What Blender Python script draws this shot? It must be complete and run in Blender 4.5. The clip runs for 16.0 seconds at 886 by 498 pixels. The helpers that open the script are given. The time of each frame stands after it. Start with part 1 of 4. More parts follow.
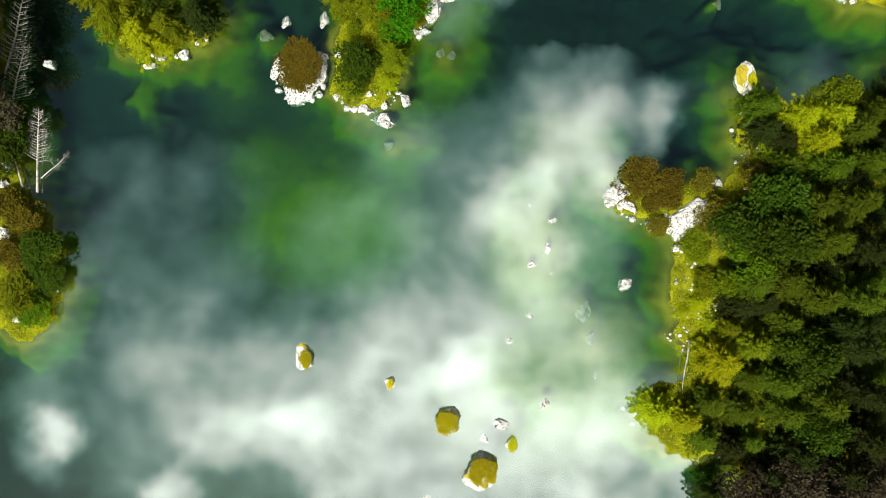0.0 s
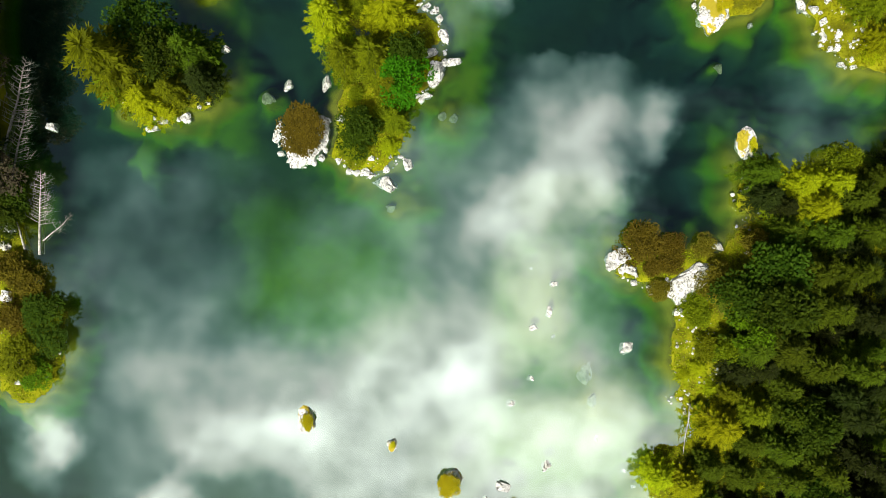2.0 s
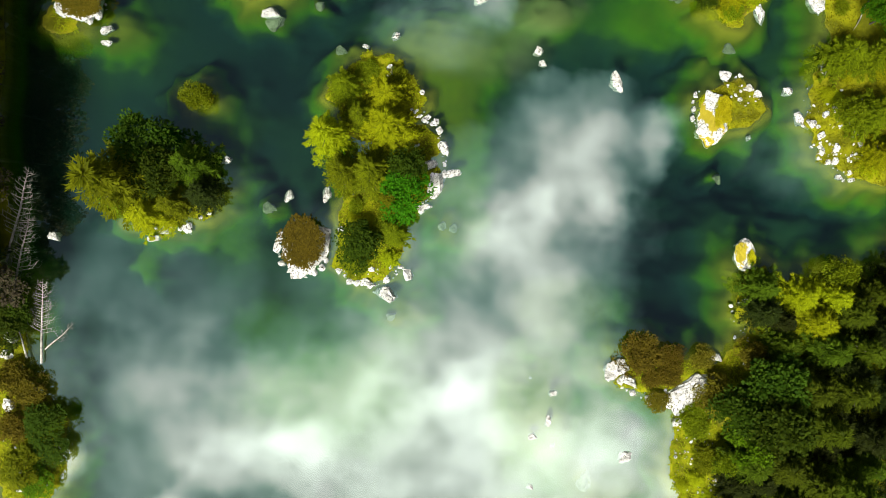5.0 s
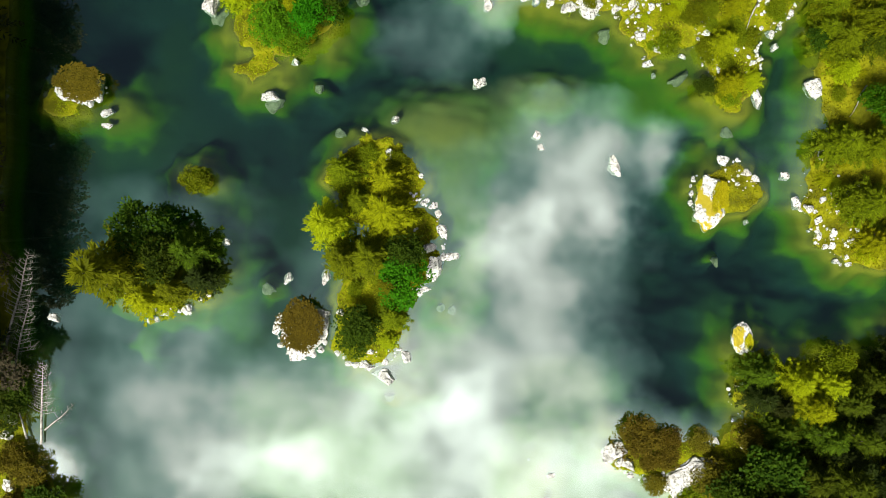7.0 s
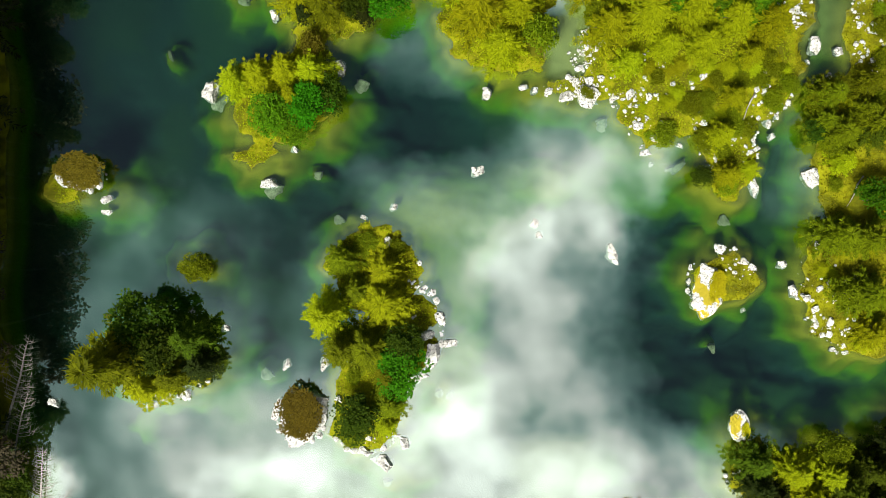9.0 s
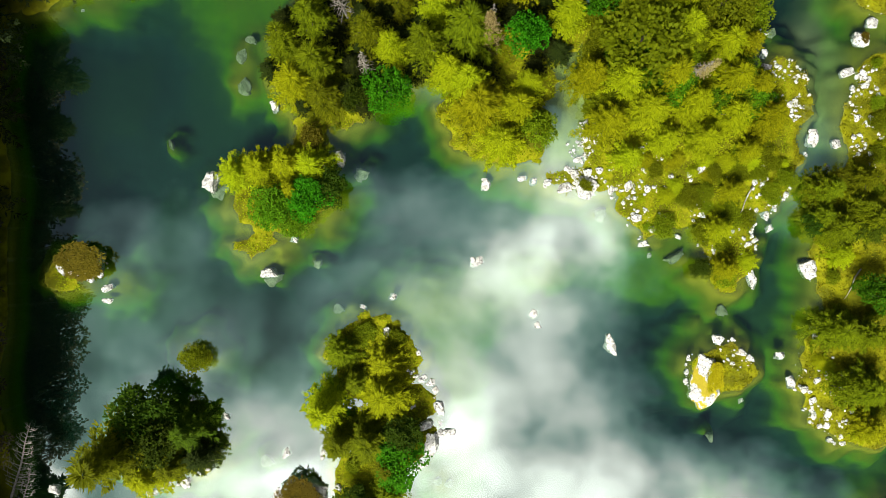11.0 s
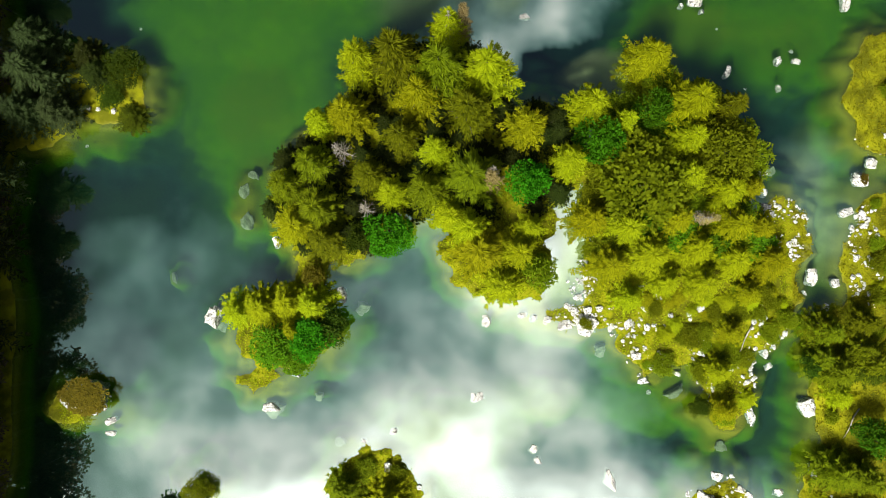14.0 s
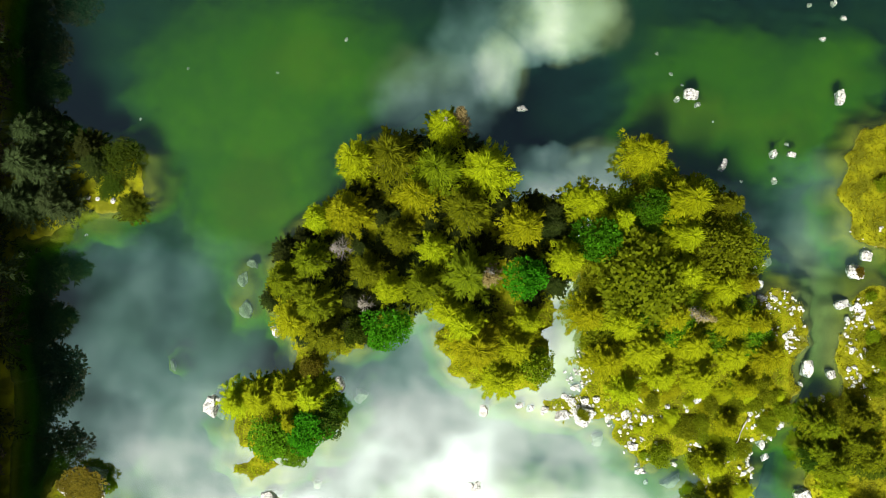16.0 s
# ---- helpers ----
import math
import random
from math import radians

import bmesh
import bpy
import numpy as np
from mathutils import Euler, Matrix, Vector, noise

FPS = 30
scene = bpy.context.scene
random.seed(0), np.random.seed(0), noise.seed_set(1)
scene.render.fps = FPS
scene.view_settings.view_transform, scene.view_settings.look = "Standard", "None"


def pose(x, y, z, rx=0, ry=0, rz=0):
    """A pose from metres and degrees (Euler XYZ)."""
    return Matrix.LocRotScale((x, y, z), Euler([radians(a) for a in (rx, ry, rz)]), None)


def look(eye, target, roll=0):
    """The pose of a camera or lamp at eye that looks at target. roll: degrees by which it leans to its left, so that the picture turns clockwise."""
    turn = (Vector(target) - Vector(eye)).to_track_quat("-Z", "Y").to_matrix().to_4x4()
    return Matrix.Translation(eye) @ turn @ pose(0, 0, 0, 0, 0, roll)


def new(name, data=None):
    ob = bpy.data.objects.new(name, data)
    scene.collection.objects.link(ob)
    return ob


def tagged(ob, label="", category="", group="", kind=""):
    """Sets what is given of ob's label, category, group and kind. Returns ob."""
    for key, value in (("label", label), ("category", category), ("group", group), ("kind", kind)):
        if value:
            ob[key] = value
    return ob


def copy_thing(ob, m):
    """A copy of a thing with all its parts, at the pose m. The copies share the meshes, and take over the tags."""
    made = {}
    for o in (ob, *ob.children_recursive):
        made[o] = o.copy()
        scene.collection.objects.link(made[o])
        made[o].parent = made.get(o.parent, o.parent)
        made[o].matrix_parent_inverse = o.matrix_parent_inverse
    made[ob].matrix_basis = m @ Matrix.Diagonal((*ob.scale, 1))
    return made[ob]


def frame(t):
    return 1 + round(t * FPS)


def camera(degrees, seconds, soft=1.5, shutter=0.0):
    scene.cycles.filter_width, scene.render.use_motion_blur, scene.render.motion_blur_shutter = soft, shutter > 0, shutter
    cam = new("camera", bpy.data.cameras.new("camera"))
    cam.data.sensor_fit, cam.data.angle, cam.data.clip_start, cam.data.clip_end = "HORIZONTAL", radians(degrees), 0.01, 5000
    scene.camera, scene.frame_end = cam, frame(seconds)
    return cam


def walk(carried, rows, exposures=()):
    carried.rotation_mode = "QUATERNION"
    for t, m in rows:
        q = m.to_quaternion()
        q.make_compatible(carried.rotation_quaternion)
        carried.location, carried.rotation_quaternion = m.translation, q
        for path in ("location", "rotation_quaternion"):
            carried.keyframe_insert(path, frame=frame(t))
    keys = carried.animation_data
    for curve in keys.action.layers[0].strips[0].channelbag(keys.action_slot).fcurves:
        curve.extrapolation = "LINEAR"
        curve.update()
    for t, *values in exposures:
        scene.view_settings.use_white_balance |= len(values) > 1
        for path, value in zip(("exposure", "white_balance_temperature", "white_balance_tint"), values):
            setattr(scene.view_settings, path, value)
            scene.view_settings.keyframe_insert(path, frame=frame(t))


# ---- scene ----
cam = camera(70.0, 16.0, soft=0.8)
PATH = [
    (0, 1.583, 1.999, 79.313, -1.358, 1.122, -0.059),
    (0.5, 1.367, 3.966, 79.316, -1.373, 1.034, -0.049),
    (1, 1.226, 5.936, 79.320, -1.389, 0.981, -0.041),
    (1.5, 1.140, 7.941, 79.326, -1.403, 0.952, -0.032),
    (2, 1.096, 9.999, 79.333, -1.412, 0.942, -0.024),
    (2.5, 1.082, 12.120, 79.343, -1.415, 0.944, -0.016),
    (3, 1.090, 14.308, 79.354, -1.411, 0.954, -0.008),
    (3.5, 1.113, 16.563, 79.367, -1.399, 0.968, 0.002),
    (4, 1.146, 18.880, 79.382, -1.379, 0.984, 0.012),
    (4.5, 1.185, 21.257, 79.399, -1.352, 0.998, 0.023),
    (5, 1.230, 23.686, 79.417, -1.319, 1.011, 0.035),
    (5.5, 1.277, 26.164, 79.437, -1.281, 1.021, 0.049),
    (6, 1.326, 28.686, 79.458, -1.239, 1.028, 0.063),
    (6.5, 1.377, 31.248, 79.481, -1.196, 1.033, 0.078),
    (7, 1.429, 33.849, 79.506, -1.152, 1.036, 0.094),
    (7.5, 1.481, 36.487, 79.532, -1.110, 1.038, 0.111),
    (8, 1.534, 39.160, 79.559, -1.072, 1.040, 0.129),
    (8.5, 1.587, 41.869, 79.588, -1.038, 1.043, 0.147),
    (9, 1.638, 44.613, 79.619, -1.010, 1.050, 0.165),
    (9.5, 1.688, 47.391, 79.651, -0.989, 1.059, 0.184),
    (10, 1.735, 50.200, 79.685, -0.975, 1.074, 0.203),
    (10.5, 1.778, 53.039, 79.719, -0.968, 1.093, 0.222),
    (11, 1.816, 55.901, 79.756, -0.968, 1.117, 0.241),
    (11.5, 1.847, 58.781, 79.793, -0.973, 1.147, 0.259),
    (12, 1.871, 61.670, 79.832, -0.981, 1.181, 0.278),
    (12.5, 1.888, 64.559, 79.872, -0.989, 1.217, 0.297),
    (13, 1.898, 67.438, 79.913, -0.994, 1.254, 0.316),
    (13.5, 1.902, 70.295, 79.956, -0.990, 1.289, 0.335),
    (14, 1.904, 73.122, 80.000, -0.973, 1.317, 0.354),
    (14.5, 1.908, 75.909, 80.045, -0.934, 1.333, 0.374),
    (15, 1.920, 78.654, 80.091, -0.867, 1.332, 0.395),
    (15.5, 1.950, 81.359, 80.138, -0.761, 1.306, 0.417),
    (16, 2.009, 84.034, 80.186, -0.605, 1.247, 0.441),
]
walk(cam, [(t, pose(x, y, z, rx, ry, rz)) for t, x, y, z, rx, ry, rz in PATH], exposures=((0.0, 1.06), (9.0, 1.17), (16.0, 1.40)))

# ---- sky, clouds and sun ----
SUN_ELEVATION, SUN_BEARING = 51.0, 62.0    # the sun stands in the south, towards the west
world = bpy.data.worlds.new("sky")
scene.world = world
world.use_nodes = True
wn = world.node_tree.nodes
sky = wn.new("ShaderNodeTexSky")
sky.sky_type, sky.sun_disc = "NISHITA", False
sky.ozone_density, sky.dust_density, sky.air_density = 0.2, 2.0, 1.0
sky.sun_elevation, sky.sun_rotation = radians(SUN_ELEVATION), radians(270 - SUN_BEARING)
wn["Background"].inputs["Strength"].default_value = 0.008
world.node_tree.links.new(sky.outputs[0], wn["Background"].inputs["Color"])
sun = new("sun", bpy.data.lights.new("sun", "SUN"))
sun.data.energy, sun.data.angle, sun.data.color = 4.5, radians(18), (1.0, 0.95, 0.82)
se, sb = radians(SUN_ELEVATION), radians(SUN_BEARING)
sun.matrix_world = look((-300 * math.cos(se) * math.cos(sb), -300 * math.cos(se) * math.sin(sb), 300 * math.sin(se)), (0, 0, 0))
CLOUD_BASE, CLOUD_GLOW = 500.0, 1.50


# ---- materials ----
def material(name):
    m = bpy.data.materials.new(name)
    m.use_nodes = True
    m.node_tree.nodes.clear()
    return m, m.node_tree.nodes, m.node_tree.links


def node(nodes, kind, **values):
    n = nodes.new("ShaderNode" + kind)
    for key, value in values.items():
        n.inputs[key.replace("_", " ")].default_value = value
    return n


def ramp(nodes, stops):
    n = nodes.new("ShaderNodeValToRGB")
    els = n.color_ramp.elements
    while len(els) < len(stops):
        els.new(0.5)
    for e, (p, c) in zip(els, stops):
        e.position, e.color = p, (*c, 1)
    return n


def math_node(nodes, links, op, a, b=None):
    n = nodes.new("ShaderNodeMath")
    n.operation = op
    for slot, v in enumerate((a, b)):
        if v is None:
            continue
        if isinstance(v, (int, float)):
            n.inputs[slot].default_value = v
        else:
            links.new(v, n.inputs[slot])
    return n.outputs[0]


def mixed(nodes, links, fac, a, b, mode="MIX"):
    n = nodes.new("ShaderNodeMix")
    n.data_type, n.blend_type = "RGBA", mode
    for slot, v in ((0, fac), (6, a), (7, b)):
        if isinstance(v, tuple):
            n.inputs[slot].default_value = (*v, 1)
        elif isinstance(v, (int, float)):
            n.inputs[slot].default_value = v
        else:
            links.new(v, n.inputs[slot])
    return n.outputs[2]


def foliage(name, low, high, glow=0.38, patch=0.55):
    """Leaves: two tones by clump, each plant a little different, light shining through."""
    m, n, l = material(name)
    geo, info = n.new("ShaderNodeNewGeometry"), n.new("ShaderNodeObjectInfo")
    spread = node(n, "TexNoise", Scale=patch, Detail=3.0)
    l.new(geo.outputs["Position"], spread.inputs["Vector"])
    k = math_node(n, l, "ADD", math_node(n, l, "MULTIPLY", geo.outputs["Random Per Island"], 0.55), math_node(n, l, "MULTIPLY", spread.outputs[0], 0.5))
    tone = mixed(n, l, k, low, high)
    hue = node(n, "HueSaturation")
    l.new(math_node(n, l, "ADD", math_node(n, l, "MULTIPLY", info.outputs["Random"], 0.035), 0.497), hue.inputs["Hue"])
    l.new(math_node(n, l, "ADD", math_node(n, l, "MULTIPLY", info.outputs["Random"], 0.5), 0.75), hue.inputs["Value"])
    l.new(tone, hue.inputs["Color"])
    leaf = node(n, "BsdfPrincipled", Roughness=0.75, Specular_IOR_Level=0.06)
    l.new(hue.outputs[0], leaf.inputs["Base Color"])
    thin = n.new("ShaderNodeBsdfTranslucent")
    l.new(hue.outputs[0], thin.inputs["Color"])
    mix = node(n, "MixShader", Fac=glow)
    l.new(leaf.outputs[0], mix.inputs[1])
    l.new(thin.outputs[0], mix.inputs[2])
    l.new(mix.outputs[0], n.new("ShaderNodeOutputMaterial").inputs[0])
    return m


def solid(name, dark, light, scale, rough, bump=0.3, moss=0.0, cracks=0.0, moss_tone=(0.30, 0.25, 0.008), stain=(0.10, 0.09, 0.07)):
    """Stone, bark or soil: grain, broader stains, relief, and moss on what faces up."""
    m, n, l = material(name)
    geo, co = n.new("ShaderNodeNewGeometry"), n.new("ShaderNodeTexCoord")
    fine = node(n, "TexNoise", Scale=scale, Detail=6.0, Roughness=0.65)
    broad = node(n, "TexNoise", Scale=scale * 0.22, Detail=3.0)
    for t in (fine, broad):
        l.new(geo.outputs["Position"], t.inputs["Vector"])
    tone = mixed(n, l, ramp_of(n, l, fine.outputs[0], 0.35, 0.6), dark, light)
    tone = mixed(n, l, math_node(n, l, "MULTIPLY", ramp_of(n, l, broad.outputs[0], 0.55, 0.72), 0.6), tone, stain)
    pits = node(n, "TexNoise", Scale=scale * 1.7, Detail=4.0, Roughness=0.7)
    l.new(geo.outputs["Position"], pits.inputs["Vector"])
    tone = mixed(n, l, math_node(n, l, "MULTIPLY", ramp_of(n, l, pits.outputs[0], 0.54, 0.60), cracks), tone, (0.05, 0.045, 0.035))
    if moss:
        up = n.new("ShaderNodeSeparateXYZ")
        l.new(geo.outputs["Normal"], up.inputs[0])
        grow = math_node(n, l, "ADD", up.outputs["Z"], math_node(n, l, "MULTIPLY", broad.outputs[0], 3.4))
        tone = mixed(n, l, ramp_of(n, l, grow, 2.0 - moss, 2.2 - moss), tone, moss_tone)
    b = node(n, "BsdfPrincipled", Roughness=rough)
    l.new(tone, b.inputs["Base Color"])
    relief = node(n, "Bump", Strength=bump, Distance=0.08)
    l.new(fine.outputs[0], relief.inputs["Height"])
    l.new(relief.outputs[0], b.inputs["Normal"])
    l.new(b.outputs[0], n.new("ShaderNodeOutputMaterial").inputs[0])
    return m


def ramp_of(nodes, links, value, low, high):
    n = nodes.new("ShaderNodeMapRange")
    n.interpolation_type = "SMOOTHSTEP"
    n.inputs["From Min"].default_value, n.inputs["From Max"].default_value = low, high
    links.new(value, n.inputs["Value"])
    return n.outputs[0]


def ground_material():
    """Moss and soil on land; below the waterline pale marl, then weed, then darker with depth in place of water
    absorption.
    """
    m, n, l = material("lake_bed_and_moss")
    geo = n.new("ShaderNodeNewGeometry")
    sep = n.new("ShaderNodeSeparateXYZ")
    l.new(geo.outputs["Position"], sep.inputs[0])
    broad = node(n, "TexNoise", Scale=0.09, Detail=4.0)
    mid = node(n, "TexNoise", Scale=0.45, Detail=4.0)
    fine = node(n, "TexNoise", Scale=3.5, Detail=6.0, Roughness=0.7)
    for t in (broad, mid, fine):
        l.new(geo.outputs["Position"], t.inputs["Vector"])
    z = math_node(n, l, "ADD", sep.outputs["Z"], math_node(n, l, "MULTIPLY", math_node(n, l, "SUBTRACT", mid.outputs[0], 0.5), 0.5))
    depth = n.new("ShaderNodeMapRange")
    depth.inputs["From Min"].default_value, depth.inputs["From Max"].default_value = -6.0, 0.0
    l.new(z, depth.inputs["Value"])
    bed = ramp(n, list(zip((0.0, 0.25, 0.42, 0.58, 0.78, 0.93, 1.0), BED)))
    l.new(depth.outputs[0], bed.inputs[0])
    weed = math_node(n, l, "MULTIPLY", ramp_of(n, l, broad.outputs[0], 0.46, 0.62), 0.6)
    bottom = mixed(n, l, weed, bed.outputs[0], (1.6, 1.35, 0.8), "MULTIPLY")
    pale = None
    for x, y, rx, ry, much in MARL:
        off = n.new("ShaderNodeVectorMath")
        off.operation = "SUBTRACT"
        l.new(geo.outputs["Position"], off.inputs[0])
        off.inputs[1].default_value = (x, y, 0)
        squash = n.new("ShaderNodeVectorMath")
        squash.operation = "MULTIPLY"
        l.new(off.outputs[0], squash.inputs[0])
        squash.inputs[1].default_value = (1 / rx, 1 / ry, 0)
        far = n.new("ShaderNodeVectorMath")
        far.operation = "LENGTH"
        l.new(squash.outputs[0], far.inputs[0])
        uneven = math_node(n, l, "ADD", far.outputs["Value"], math_node(n, l, "MULTIPLY", math_node(n, l, "SUBTRACT", broad.outputs[0], 0.5), 1.6))
        k = math_node(n, l, "MULTIPLY", ramp_of(n, l, uneven, 1.35, 0.55), much)
        pale = k if pale is None else math_node(n, l, "MAXIMUM", pale, k)
    marl = mixed(n, l, pale, bottom, (0.42, 0.44, 0.24))
    grain = mixed(n, l, 0.2, marl, mixed(n, l, ramp_of(n, l, fine.outputs[0], 0.3, 0.7), (0.35, 0.35, 0.35), (0.75, 0.75, 0.75)), "OVERLAY")
    moss = mixed(n, l, ramp_of(n, l, mid.outputs[0], 0.38, 0.62), (0.08, 0.088, 0.003), (0.19, 0.20, 0.004))
    moss = mixed(n, l, math_node(n, l, "MULTIPLY", ramp_of(n, l, fine.outputs[0], 0.55, 0.75), 0.55), moss, (0.030, 0.026, 0.008))
    tone = mixed(n, l, ramp_of(n, l, z, -0.12, 0.12), grain, moss)
    b = node(n, "BsdfPrincipled", Roughness=0.95, Specular_IOR_Level=0.1)
    l.new(tone, b.inputs["Base Color"])
    relief = node(n, "Bump", Strength=0.5, Distance=0.12)
    l.new(fine.outputs[0], relief.inputs["Height"])
    l.new(math_node(n, l, "ADD", math_node(n, l, "MULTIPLY", ramp_of(n, l, z, -0.5, 0.1), 0.45), 0.05), relief.inputs["Strength"])
    l.new(relief.outputs[0], b.inputs["Normal"])
    l.new(b.outputs[0], n.new("ShaderNodeOutputMaterial").inputs[0])
    return m


def water_material():
    """Still clear lake water: a mirror for the sky over a tinted view of the bed."""
    m, n, l = material("lake_water")
    clear = n.new("ShaderNodeBsdfTransparent")
    clear.inputs["Color"].default_value = (0.82, 0.95, 0.84, 1)
    gloss = node(n, "BsdfGlossy", Roughness=0.0, Color=(0.80, 1.0, 0.93, 1))
    mix = node(n, "MixShader", Fac=MIRROR)
    l.new(clear.outputs[0], mix.inputs[1])
    l.new(gloss.outputs[0], mix.inputs[2])
    l.new(mix.outputs[0], n.new("ShaderNodeOutputMaterial").inputs[0])
    return m


def cloud_material():
    """Low broken cloud: soft heaps placed by plan, frayed by noise, sunlit white, clear sky between them."""
    m, n, l = material("broken_cloud")
    geo = n.new("ShaderNodeNewGeometry")
    fray = node(n, "TexNoise", Scale=0.022, Detail=4.0, Roughness=0.55)
    l.new(geo.outputs["Position"], fray.inputs["Vector"])
    shift = n.new("ShaderNodeVectorMath")
    shift.operation = "MULTIPLY_ADD"
    l.new(fray.outputs["Color"], shift.inputs[0])
    shift.inputs[1].default_value = (50, 50, 0)
    l.new(geo.outputs["Position"], shift.inputs[2])
    total = None
    for x, y, rx, ry, thick in CLOUDS_SOUTH + CLOUDS_NORTH:
        off = n.new("ShaderNodeVectorMath")
        off.operation = "SUBTRACT"
        l.new(shift.outputs[0], off.inputs[0])
        off.inputs[1].default_value = (x + 25, y + 25, CLOUD_BASE)
        squash = n.new("ShaderNodeVectorMath")
        squash.operation = "DIVIDE"
        l.new(off.outputs[0], squash.inputs[0])
        squash.inputs[1].default_value = (rx, ry, 1)
        far = n.new("ShaderNodeVectorMath")
        far.operation = "LENGTH"
        l.new(squash.outputs[0], far.inputs[0])
        r = n.new("ShaderNodeMapRange")
        r.interpolation_type = "SMOOTHERSTEP"
        r.inputs["From Min"].default_value, r.inputs["From Max"].default_value = 0.0, 1.0
        r.inputs["To Min"].default_value, r.inputs["To Max"].default_value = thick, 0.0
        l.new(far.outputs["Value"], r.inputs["Value"])
        total = r.outputs[0] if total is None else math_node(n, l, "ADD", total, r.outputs[0])
    heap = node(n, "TexNoise", Scale=0.02, Detail=3.0, Roughness=0.45)
    l.new(geo.outputs["Position"], heap.inputs["Vector"])
    body = math_node(n, l, "MULTIPLY", total, math_node(n, l, "ADD", math_node(n, l, "MULTIPLY", heap.outputs[0], 2.1), -0.02))
    body = math_node(n, l, "MAXIMUM", math_node(n, l, "SUBTRACT", body, 0.055), 0.0)
    glow = node(n, "Emission", Strength=CLOUD_GLOW)
    l.new(mixed(n, l, ramp_of(n, l, body, 0.0, 0.42), (0.52, 0.80, 0.77), (1.07, 0.95, 0.92)), glow.inputs["Color"])
    clear = n.new("ShaderNodeBsdfTransparent")
    mix = n.new("ShaderNodeMixShader")
    l.new(body, mix.inputs[0])
    l.new(clear.outputs[0], mix.inputs[1])
    l.new(glow.outputs[0], mix.inputs[2])
    l.new(mix.outputs[0], n.new("ShaderNodeOutputMaterial").inputs[0])
    return m


MIRROR = 0.38
# bed colour by depth up to the waterline: the water's light absorption put into it
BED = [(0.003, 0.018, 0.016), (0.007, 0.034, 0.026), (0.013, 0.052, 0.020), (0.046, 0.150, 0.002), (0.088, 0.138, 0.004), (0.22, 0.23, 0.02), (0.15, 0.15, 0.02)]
# pale marl on the bed: east, north, half-widths, amount
MARL = [
    (16.4, 114, 9, 4.5, 1.0), (7.5, 106.5, 3.4, 6, 0.8), (-1, 103.5, 8, 5, 0.3), (19.5, 94.2, 4.4, 3.4, 0.8), (15.6, 70.5, 3.6, 6.8, 0.6),
    (11, -0.5, 6, 8, 0.32), (15, -21, 15, 10, 0.25), (16, 14, 6, 4, 0.3), (3, 48.5, 10, 4.5, 0.22), (12, 52, 5, 3, 0.3), (47, 77, 3, 10, 0.3),
]
# clouds: east, north, half-widths and thickness
CLOUDS_SOUTH = [
    (97, -254, 135, 57, 0.261), (-260, -238, 41, 36, 0.515), (-302, -238, 62, 114, 0.097), (-112, -237, 62, 114, 0.171),
    (-49, -236, 135, 57, 0.311), (221, -216, 217, 135, 0.411), (-387, -201, 41, 36, 0.089), (-238, -200, 41, 36, 0.14),
    (-217, -182, 217, 135, 0.21), (-217, -182, 67, 57, 0.31), (-366, -182, 41, 36, 0.518), (-153, -181, 67, 57, 0.378),
    (35, -180, 217, 135, 0.588), (-387, -164, 62, 114, 0.175), (159, -143, 67, 57, 0.151), (-111, -126, 155, 104, 0.23),
    (-7, -126, 41, 36, 0.227), (-237, -108, 155, 104, 0.1), (-7, -89, 155, 104, 0.232),
]
CLOUDS_NORTH = [
    (117, -89, 104, 72, 0.193), (35, -53, 62, 114, 0.095), (97, -53, 67, 57, 0.128), (-300, -35, 217, 135, 0.085),
    (76, -16, 67, 57, 0.169), (70, 20, 190, 125, 0.18), (62, 34, 72, 56, 0.40), (137, 38, 41, 36, 0.164),
    (35, 38, 41, 36, 0.146), (117, 56, 62, 114, 0.123), (-27, 92, 135, 57, 0.124), (319, 108, 155, 104, 0.122),
    (116, 127, 155, 104, 0.13), (137, 145, 62, 114, 0.073), (34, 234, 41, 36, 0.087), (-6, 235, 104, 72, 0.122),
    (136, 286, 41, 36, 0.075), (55, 287, 155, 104, 0.098), (96, 287, 67, 57, 0.22),
    (106, 212, 57, 45, -0.5), (204, 200, 70, 65, -0.3), (62, 272, 75, 45, 0.12), (34, 240, 60, 45, 0.12), (-50, -5, 150, 125, 0.11),
    (-110, -90, 480, 330, 0.062), (84, 175, 30, 25, 0.13), (134, 56, 46, 38, 0.25), (183, 106, 38, 50, 0.30), (107, 110, 80, 66, 0.24), (-25, 195, 110, 55, 0.10), (-270, 60, 150, 90, 0.085), (-300, -95, 140, 100, 0.09), (-52, -132, 70, 36, 0.20), (-125, -169, 70, 34, 0.15), (6, -112, 44, 28, 0.20), (128, 205, 105, 52, -0.4),
]

